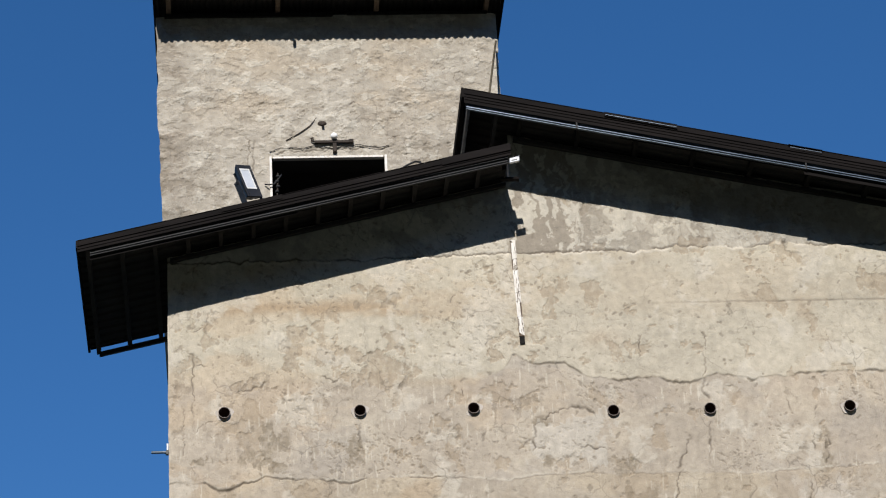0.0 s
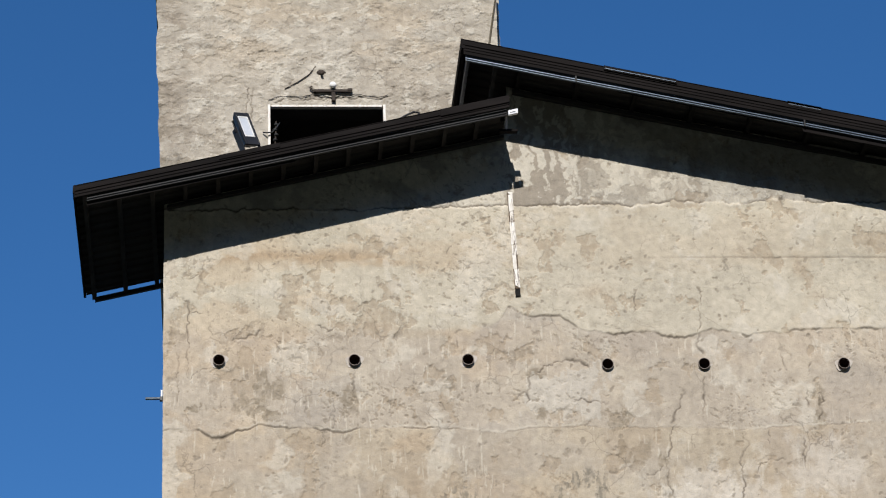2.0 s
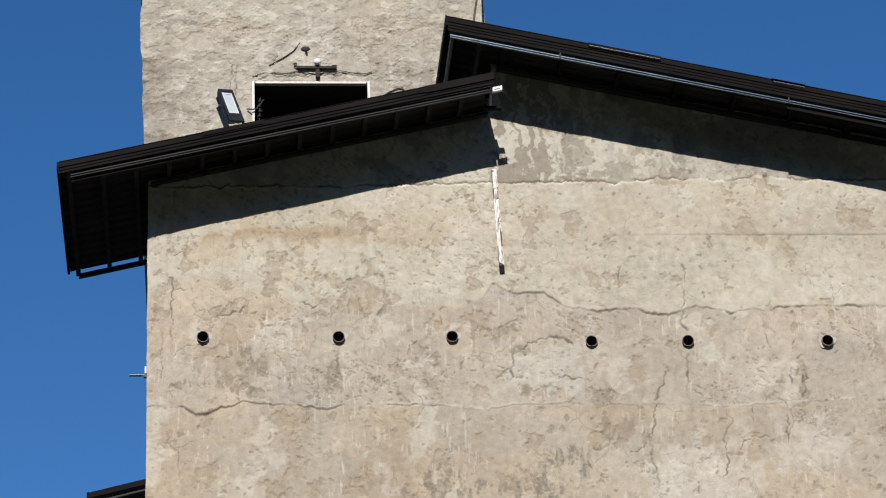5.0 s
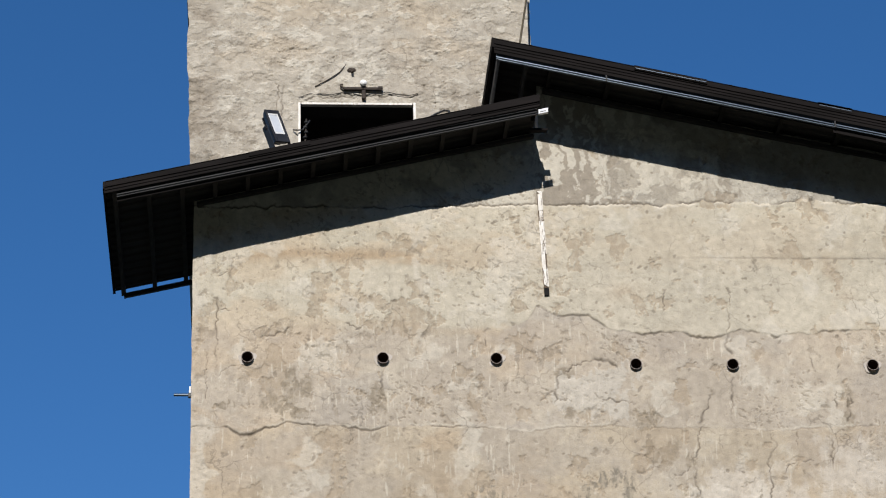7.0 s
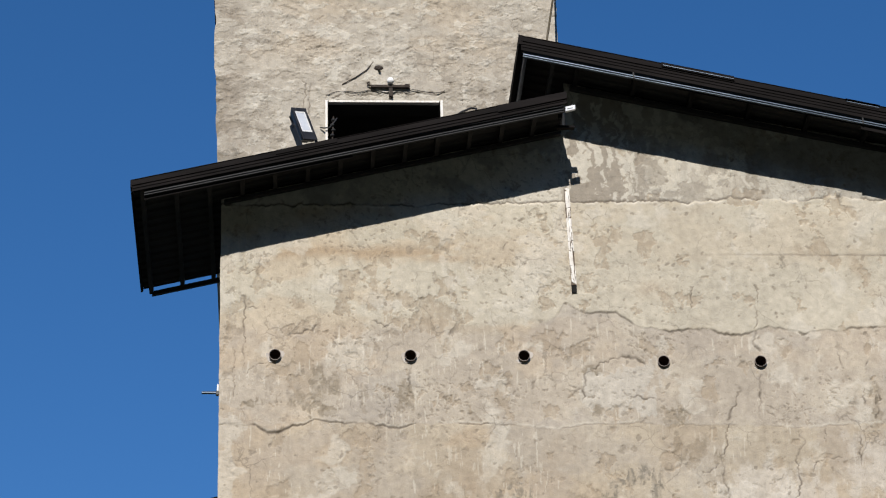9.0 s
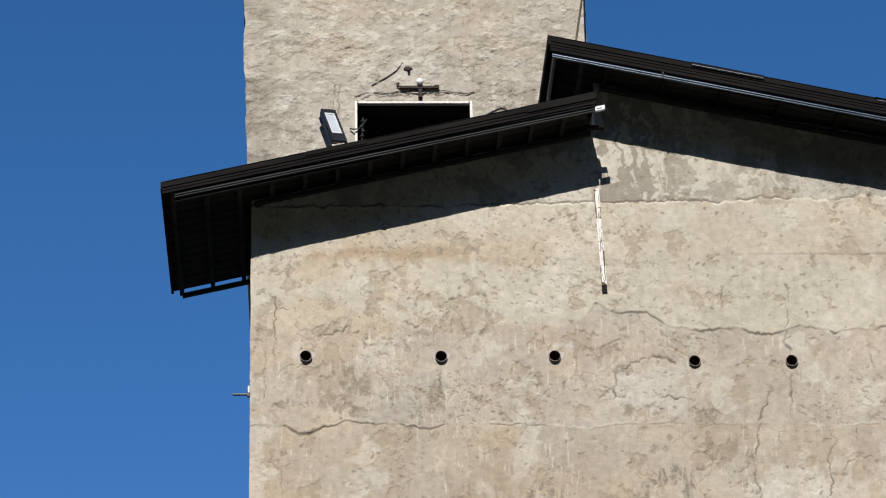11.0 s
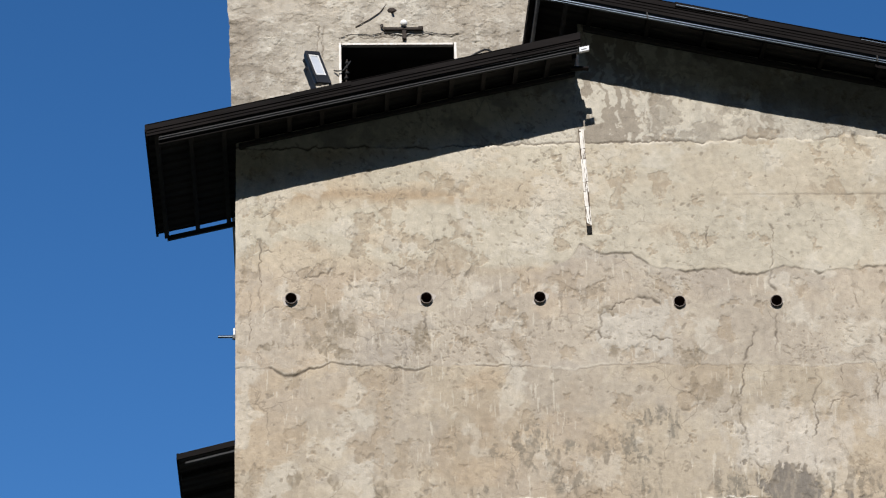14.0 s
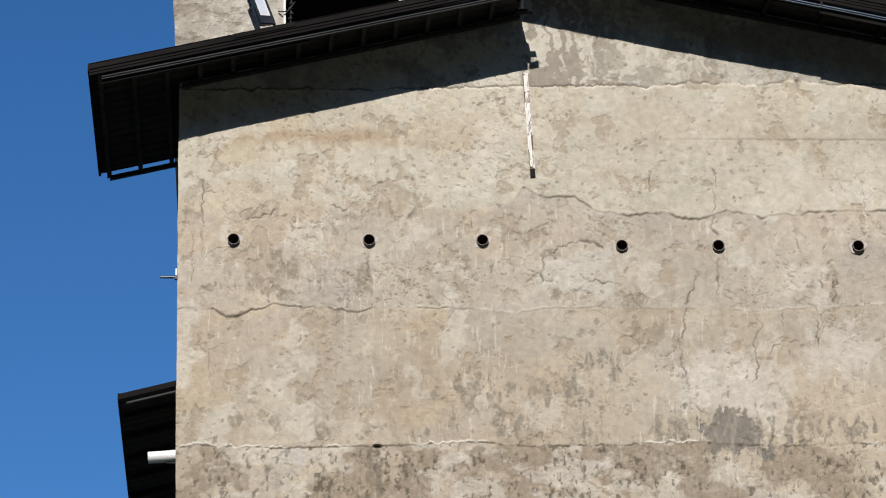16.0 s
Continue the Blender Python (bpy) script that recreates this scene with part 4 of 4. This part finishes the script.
def sheet_roof(label, line, x0, x1, y0, y1, batten_xs, bar_x0, bar_x1, bar, bar_drop, rear_bar, rail_line):
    roof = thing("sheet_roof", label, "roof", "sheet roofs on the gable")
    part("sheet", ribbed_sheet(x0 + 0.01, x1 - 0.01, y0 + 0.02, y1, line, 14, 0.022), DARK_METAL, roof)
    part("rake_trim", slope_box(x0, x1, y0, y0 + 0.018, line, bar_drop - 0.030, 0.0, 0.004), TRIM, roof, "dark brown folded edge trim")
    part("rake_trim", slope_box(x0, x1, y0 - 0.006, y0 + 0.12, line, -0.001, 0.007, 0.002), TRIM, roof, "dark brown folded edge trim")
    part("rake_trim", slope_box(x0, x1, y0 - 0.010, y0 - 0.001, line, 0.060, -0.045, 0.002), TRIM, roof, "dark brown folded edge trim")
    for x in batten_xs:
        part("batten", slope_box(x - 0.022, x + 0.022, y0 + 0.03, y1 + 0.10, line, 0.115, -0.052, 0.004), DARK_METAL if rear_bar else BATTEN, roof)
    # folded steel rail under the battens: web, two lips
    rail = part("edge_rail", slope_box(bar_x0, bar_x1, y0 + 0.030, y0 + 0.036, rail_line, bar_drop + 0.035, -(bar_drop - 0.035), 0.001), bar, roof, "folded steel rail along the roof edge")
    part("rail_lip", slope_box(bar_x0, bar_x1, y0 + 0.008, y0 + 0.030, rail_line, bar_drop + 0.035, -(bar_drop + 0.026), 0.002), bar, rail)
    part("rail_lip", slope_box(bar_x0, bar_x1, y0 + 0.008, y0 + 0.030, rail_line, bar_drop - 0.026, -(bar_drop - 0.035), 0.002), bar, rail)
    part("rail_fold", slope_box(bar_x0, bar_x1, y0 + 0.018, y0 + 0.029, rail_line, bar_drop + 0.006, -(bar_drop - 0.006), 0.002), bar, rail)
    for x in batten_xs[1::2]:
        part("hanger", slope_box(x - 0.012, x + 0.012, y0 + 0.038, y0 + 0.060, line, bar_drop + 0.03, -0.10, 0.002), STEEL_DULL, roof)
    for k in (0.035, 0.085, 0.118):
        part("trim_fold", slope_box(x0 + 0.004, x1 - 0.004, y0 - 0.007, y0 - 0.0005, line, k + 0.009, -k, 0.002), TRIM, roof)
    if rear_bar:
        part("rear_rail", slope_box(bar_x0 - 0.02, 0.25, y1 + 0.085, y1 + 0.125, line, 0.138, -0.088, 0.003), STEEL_DULL, roof, "dark steel rail behind the sheets")
    return roof


low = sheet_roof("low dark brown sheet-metal roof on timber battens, sloping away from the gable", low_line, -0.857, 3.449, FRONT_Y, REAR_Y,
                 [-0.76 + 0.325 * k for k in range(13)], -0.735, 3.42, STEEL_DULL, 0.152, True, low_rail)
part("eave_sheet", ribbed_sheet(-0.845, 0.05, REAR_Y + 0.002, REAR_Y + 0.09, low_line, 1, 0.022), DARK_METAL, low)
# dark strip added along the wall top, standing in for shade under the soffit
part("wall_top_strip", slope_box(0.03, 3.44, -0.070, -0.014, low_line, 0.155, -0.118, 0.004), DARK_METAL, low, "dark strip added at the wall top for the soffit's shade")
# dark strip added behind the rail to step the low roof's cast shadow
part("shadow_step_strip", slope_box(-0.735, 1.30, FRONT_Y + 0.038, FRONT_Y + 0.043, low_line, 0.222, -0.150, 0.001), TRIM, low)
part("rail_end", slope_box(3.432, 3.530, FRONT_Y + 0.004, FRONT_Y + 0.040, low_rail, 0.189, -0.138, 0.003), BRIGHT_END, low, "bright bare steel rail end")
part("maker_mark", slope_box(3.450, 3.505, FRONT_Y + 0.0015, FRONT_Y + 0.004, low_rail, 0.1715, -0.165, 0.0), STEEL_DULL, low, "small dark printed bar")
part("trim_overlap", slope_box(0.55, 1.15, FRONT_Y - 0.018, FRONT_Y - 0.011, low_line, 0.045, 0.004, 0.002), TRIM, low)
part("trim_overlap", slope_box(2.75, 3.449, FRONT_Y - 0.018, FRONT_Y - 0.011, low_line, 0.075, 0.004, 0.002), TRIM, low)
part("beam_end", box(3.36, 3.545, -0.40, -0.34, 15.338, 15.365, 0.004), TRIM, low, "dark timber beam end beside the wall step")
part("eave_post", slope_box(3.36, 3.40, FRONT_Y + 0.06, FRONT_Y + 0.10, low_line, 0.24, -0.10, 0.004), TRIM, low)

high = sheet_roof("high dark brown sheet-metal roof with a galvanised edge rail", high_line, 3.012, 9.75, FRONT_Y, REAR_Y,
                  [3.07, 3.60] + [4.185 + 0.585 * k for k in range(9)], 3.03, 9.7, GALV, 0.195, False, high_line)
part("trim_overlap", slope_box(4.42, 5.15, FRONT_Y - 0.025, FRONT_Y + 0.12, high_line, 0.0, 0.004, 0.001), TRIM, high)
part("trim_overlap", slope_box(4.42, 5.15, FRONT_Y - 0.024, FRONT_Y - 0.012, high_line, 0.045, -0.001, 0.002), TRIM, high)
part("trim_overlap", slope_box(6.26, 6.60, FRONT_Y - 0.025, FRONT_Y + 0.12, high_line, 0.0, 0.003, 0.001), TRIM, high)
part("overlap_edge", slope_box(4.43, 5.14, FRONT_Y - 0.030, FRONT_Y - 0.0255, high_line, 0.034, -0.026, 0.001), GALV, high, "pale bare metal edge of the lapped trim")
part("overlap_edge", slope_box(6.27, 6.59, FRONT_Y - 0.030, FRONT_Y - 0.0255, high_line, 0.034, -0.026, 0.001), GALV, high, "pale bare metal edge of the lapped trim")
part("end_trim", slope_box(2.99, 3.030, FRONT_Y - 0.004, REAR_Y, high_line, 0.10, 0.010, 0.004), TRIM, high)
# added dark strip under the high soffit, again in place of shade
part("wall_top_strip", slope_box(STEP_X + 0.06, 9.1, -0.075, -0.018, high_line, 0.168, -0.118, 0.004), DARK_METAL, high, "dark strip added at the wall top for the soffit's shade")
# two strips added behind the rail, each lowering the high roof's shadow edge
part("shadow_step_strip", slope_box(4.55, 6.40, FRONT_Y + 0.038, FRONT_Y + 0.043, high_line, 0.242, -0.150, 0.001), TRIM, high)
part("shadow_step_strip", slope_box(6.40, 9.70, FRONT_Y + 0.038, FRONT_Y + 0.043, high_line, 0.282, -0.150, 0.001), TRIM, high)
for x in (4.135, 6.42, 8.6):
    part("rail_joint", slope_box(x - 0.008, x + 0.008, FRONT_Y + 0.002, FRONT_Y + 0.037, high_line, 0.235, -0.155, 0.002), STEEL_DULL, high)
part("inner_rail", slope_box(3.322, 3.358, FRONT_Y + 0.05, 1.2, high_line, 0.19, -0.118, 0.003), STEEL_DULL, high, "grey steel rail under the roof end")
part("inner_rail", slope_box(3.045, 3.075, FRONT_Y + 0.05, 1.2, high_line, 0.20, -0.118, 0.003), GALV, high, "galvanised rail under the roof end")
part("rear_sheet", ribbed_sheet(3.80, 9.74, REAR_Y + 0.01, 5.6, high_line, 24, 0.022), DARK_METAL, high)
part("end_trim", slope_box(-0.872, -0.846, FRONT_Y - 0.004, REAR_Y + 0.09, low_line, 0.075, 0.008, 0.003), TRIM, low)
for x, ya, yb in ((3.02, 0.1, 0.9), (3.05, 0.2, 1.0)):
    part("cable", wire([(x, ya, 15.72), (x + 0.03, ya - 0.1, 15.62), (x + 0.10, ya - 0.2, 15.55)], 0.008), BLACK, high, "black cable loop")

# ---- the lower side roof, seen past the corner ----


def side_line(x):
    return 11.487 + 0.25 * (x + 0.55)


side = thing("side_roof", "small dark sheet roof of a lower annex behind the corner", "roof")
part("sheet", ribbed_sheet(-0.545, -0.01, 0.23, 4.6, side_line, 26, 0.02), DARK_METAL, side)
part("rake_trim", slope_box(-0.55, -0.006, 0.20, 0.222, side_line, 0.06, 0.0, 0.004), TRIM, side)
part("edge_rail", slope_box(-0.48, -0.006, 0.21, 0.24, side_line, 0.118, -0.098, 0.003), STEEL_DULL, side, "grey steel rail")
part("eave_trim", slope_box(-0.565, -0.545, 0.20, 4.6, side_line, 0.06, 0.006, 0.004), TRIM, side)
for k in range(7):
    part("batten", slope_box(-0.53, -0.012, 0.62 + 0.6 * k, 0.665 + 0.6 * k, side_line, 0.10, -0.05, 0.004), BATTEN, side)

# ---- pipe stubs through the wall ----


def tube(r_out, r_in, y0, y1, seg=28):
    bm = bmesh.new()
    rings = []
    for r, y in ((r_out, y1), (r_out, y0 + 0.002), (r_out - 0.001, y0), (r_in + 0.001, y0), (r_in, y0 + 0.002), (r_in, y1)):
        rings.append([bm.verts.new((r * math.cos(2 * math.pi * k / seg), y, r * math.sin(2 * math.pi * k / seg))) for k in range(seg)])
    for a, b in zip(rings, rings[1:]):
        for i in range(seg):
            bm.faces.new((a[i], a[(i + 1) % seg], b[(i + 1) % seg], b[i]))
    return bm


stub = thing("pipe_stub", "short brown plastic pipe stub set through the rendered wall", "pipe", "row of pipe stubs", (PIPES[0][0], 0, PIPES[0][1]))
part("pipe", tube(0.0585, 0.0525, -0.036, 0.30), PIPE_BROWN, stub, smooth=True)
part("lip", tube(0.0595, 0.0530, -0.041, -0.034), PIPE_LIP, stub, "pale worn pipe lip")
bm = rod((0, 0.115, 0), (0, 0.12, 0), 0.053, 24)
part("plug", bm, PIPE_BROWN, stub)
bm = tube(0.078, 0.0570, -0.010, 0.02, 22)
for v in bm.verts:
    a = math.atan2(v.co.z, v.co.x)
    if math.hypot(v.co.x, v.co.z) > 0.06:
        k = 1 + 0.16 * math.sin(2 * a + 1) + 0.10 * math.sin(5 * a)
        v.co.x, v.co.z = v.co.x * k, v.co.z * k
part("mortar_collar", bm, MORTAR, stub, "rough pale mortar collar")
for k, (px, pz) in enumerate(PIPES[1:]):
    copy_thing(stub, Matrix.Translation((px, 0, pz)) @ pose(0, 0, 0, random.uniform(-3, 3), 0, random.uniform(-3, 3)))

# ---- peeling white board on the wall ----
board = thing("wall_board", "narrow timber board with peeling white paint, nailed upright on the wall", "board", at=(3.487, 0, 14.3))
board.rotation_euler = (0, radians(-1.6), 0)
bm = box(-0.025, 0.025, -0.035, -0.008, -0.54, 0.540, 0.004)
part("board", bm, BARE_WOOD, board)
rng = random.Random(5)
z = -0.52
while z < 0.525:
    ln = min(rng.uniform(0.08, 0.26), 0.537 - z)
    cut_a, cut_b = rng.choice((0, 0, 0.005, 0.010)), rng.choice((0, 0, 0.005, 0.014))
    xa, xb = -0.0262 + cut_a, 0.0262 - cut_b
    tilt = rng.uniform(-0.022, 0.022)
    curl = rng.uniform(0.0, 0.006)
    bm = bmesh.new()
    hexa(bm, [(xa, -0.0375 - curl, z + tilt), (xb, -0.0375, z - tilt), (xb, -0.0352, z - tilt), (xa, -0.0352, z + tilt),
              (xa + rng.uniform(0, 0.012), -0.0375, z + ln), (xb - rng.uniform(0, 0.012), -0.0375 - curl, z + ln + rng.uniform(-0.02, 0.02)), (xb, -0.0352, z + ln), (xa, -0.0352, z + ln)])
    part("paint_flake", bm, WHITE_PAINT, board, "curling white paint")
    z += ln + rng.choice((0.0, 0.001, 0.002))
for k in range(24):
    x0, z0, dx, ln = rng.uniform(-0.020, 0.018), rng.uniform(-0.52, 0.40), rng.uniform(-0.010, 0.010), rng.uniform(0.03, 0.12)
    bm = bmesh.new()
    hexa(bm, [(x0, -0.0445, z0), (x0 + 0.003, -0.0445, z0), (x0 + 0.003, -0.034, z0), (x0, -0.034, z0),
              (x0 + dx, -0.0445, z0 + ln), (x0 + dx + 0.004, -0.0445, z0 + ln), (x0 + dx + 0.004, -0.034, z0 + ln), (x0 + dx, -0.034, z0 + ln)])
    part("split", bm, BARE_WOOD, board, "dark split in the paint")
part("board_end", box(-0.025, 0.025, -0.036, -0.006, -0.625, -0.545, 0.004), BATTEN, board, "bare dark board end")

# ---- pipes out of the side wall ----
sp = thing("side_bracket", "thin galvanised tube bracket on the side wall", "bracket", at=(0, 0.12, 12.667))
part("tube", rod((-0.17, 0, 0), (0.01, 0, 0), 0.014, 14), GALV, sp, smooth=False)
part("fitting", box(-0.022, -0.004, -0.018, 0.018, 0.0, 0.085, 0.004), WHITE_PLASTIC, sp, "pale plastic fitting")
part("clamp", box(-0.030, -0.002, -0.020, 0.020, -0.028, 0.016, 0.004), BLACK, sp)
wp = thing("overflow_pipe", "white plastic overflow pipe sticking out of the side wall", "pipe", at=(0, 0.12, 10.825))
bm = tube(0.056, 0.049, 0, 0.28, 28)
bmesh.ops.rotate(bm, verts=bm.verts, matrix=Matrix.Rotation(radians(-90), 3, "Z"))
bmesh.ops.translate(bm, verts=bm.verts, vec=(-0.265, 0, 0))
wp.rotation_euler = (0, radians(-4), 0)
part("pipe", bm, WHITE_PLASTIC, wp, smooth=False)
part("strap", rod((-0.10, 0.0, -0.062), (0.0, 0.0, -0.075), 0.012, 8), STEEL_DULL, wp, "grey strap below the pipe")

# ---- floodlight on the low roof ----
fl = thing("floodlight", "black LED floodlight with pale lens, tilted on the roof edge", "lamp", at=(0.868, -0.42, 15.150))
fl.rotation_euler = (radians(-12), radians(-14), radians(36))
bm = bmesh.new()
hexa(bm, [(-0.092, -0.034, 0.0), (0.092, -0.034, 0.0), (0.070, 0.030, 0.02), (-0.070, 0.030, 0.02),
          (-0.092, -0.034, 0.385), (0.092, -0.034, 0.385), (0.070, 0.030, 0.36), (-0.070, 0.030, 0.36)], 0.010)
part("housing", bm, BLACK, fl)
part("driver_box", box(-0.055, 0.055, 0.030, 0.075, 0.04, 0.24, 0.010), BLACK, fl)
for x0, x1, z0, z1 in ((-0.092, -0.066, 0.0, 0.385), (0.066, 0.092, 0.0, 0.385), (-0.065, 0.065, 0.345, 0.385), (-0.065, 0.065, 0.0, 0.095)):
    part("bezel", box(x0, x1, -0.046, -0.033, z0, z1, 0.004), BLACK, fl)
for x0, x1, z0, z1 in ((-0.065, -0.050, 0.097, 0.343), (0.050, 0.065, 0.097, 0.343), (-0.049, 0.049, 0.326, 0.343), (-0.049, 0.049, 0.097, 0.114)):
    part("reflector_rim", box(x0, x1, -0.041, -0.034, z0, z1, 0.002), WHITE_PLASTIC, fl, "white reflector rim")
part("lens", box(-0.049, 0.049, -0.038, -0.034, 0.116, 0.324, 0.001), LENS, fl, "pale frosted lens")
for k in range(7):
    part("cooling_fin", box(-0.066, 0.066, 0.031, 0.066, 0.255 + 0.014 * k, 0.260 + 0.014 * k), BLACK, fl)
bracket = part("bracket", box(-0.112, -0.104, -0.018, 0.060, -0.16, 0.22, 0.003), BLACK, fl)
part("bolt", rod((-0.120, 0.01, 0.19), (-0.088, 0.01, 0.19), 0.016, 12), STEEL_DULL, bracket)
part("bracket", box(0.104, 0.112, -0.018, 0.018, -0.16, 0.22, 0.003), BLACK, fl)
part("bracket", box(-0.112, 0.112, -0.018, 0.018, -0.170, -0.160, 0.003), BLACK, fl)

# ---- lamp on a bar over the window ----
lamp = thing("globe_lamp", "small white globe lamp on a rusty iron bar above the window", "lamp", at=(1.785, TOWER_Y, 16.965))
part("bar", box(-0.215, 0.205, -0.046, -0.014, -0.024, 0.008, 0.005), RUST, lamp)
part("bar_hook", wire([(-0.215, -0.03, 0.0), (-0.245, -0.03, 0.012), (-0.25, -0.03, 0.04), (-0.225, -0.03, 0.05)], 0.009), RUST, lamp)
# bracket under the bar, widened to stand in for its shadow too
part("post_and_shadow", box(-0.018, 0.026, -0.04, 0.02, -0.13, -0.022, 0.005), RUST, lamp)
part("stem", rod((0.0, -0.035, 0.005), (0.0, -0.045, 0.03), 0.022, 14), BLACK, lamp)
bm = bmesh.new()
bmesh.ops.create_uvsphere(bm, u_segments=24, v_segments=16, radius=0.040, matrix=Matrix.Translation((0, -0.055, 0.050)))
part("globe", bm, GLOBE, lamp, "white glass globe", smooth=True)
part("clip", box(0.16, 0.212, -0.050, -0.012, -0.010, 0.018, 0.004), RUST, lamp)

hook = thing("wall_hook", "rusty iron hook stuck in the render above the lamp", "hook", at=(1.66, TOWER_Y, 17.20))
bm = bmesh.new()
bmesh.ops.create_icosphere(bm, subdivisions=2, radius=0.046, matrix=Matrix.Diagonal((1.2, 0.7, 0.8, 1)))
part("plate", bm, RUST, hook)
part("pin", rod((0, 0, 0), (0.01, -0.05, -0.045), 0.014, 10), RUST, hook)
part("stay_wire", wire([(-0.40, -0.014, -0.21), (-0.25, -0.02, -0.12), (-0.13, -0.02, -0.03), (-0.06, -0.016, 0.07)], 0.0055), RUST, hook, "rusty slanting wire")

ins = thing("cable_insulators", "dark porcelain insulators with cable at the window edge", "insulator", at=(1.15, TOWER_Y, 16.45))
for k in range(4):
    bm = bmesh.new()
    bmesh.ops.create_uvsphere(bm, u_segments=12, v_segments=8, radius=0.026, matrix=Matrix.Translation((0.012 * (k % 2), -0.03, -0.10 + 0.062 * k)) @ Matrix.Diagonal((1.0, 1.0, 0.75, 1)))
    part("insulator", bm, STEEL_DULL, ins, smooth=True)
part("pin", rod((0.0, -0.03, -0.15), (0.012, -0.03, 0.13), 0.009, 8), RUST, ins)
part("cable", wire([(-0.13, -0.02, 0.0), (-0.09, -0.05, -0.02), (-0.03, -0.04, -0.01), (0.02, -0.05, 0.05), (0.05, -0.03, 0.11)], 0.008), BLACK, ins)

rng = random.Random(11)
lead = thing("wall_cable", "thin black cable sagging along the render above the window", "cable", at=(1.08, TOWER_Y, 16.80))
part("cable", wire([(1.30 * k / 22, -0.016, 0.05 + 0.055 * min(k / 4, 1) + 0.012 * math.sin(k * 0.9) + rng.uniform(-0.012, 0.012)) for k in range(23)], 0.0042), BLACK, lead)

loop = thing("cable_loop", "bent dark cable lying on the low roof", "cable", at=(2.5, -0.45, low_line(2.5)))
part("cable", wire([(-0.20, 0, 0.03), (-0.09, 0, 0.105), (0.0, 0, 0.150), (0.05, 0, 0.142), (0.07, 0, 0.02)], 0.012), BLACK, loop)

# ---- stay from the high roof to the tower corner ----
stay = thing("stay_pole", "thin tan steel stay from the high roof to the tower corner", "pole", at=(3.28, -0.52, 16.20))
part("tube", rod((0, 0, 0.03), (0.345, 2.14, 1.98), 0.0115, 12), POLE, stay, smooth=True)
part("foot_plate", box(-0.10, 0.13, -0.05, 0.05, -0.01, 0.030, 0.006), TRIM, stay)
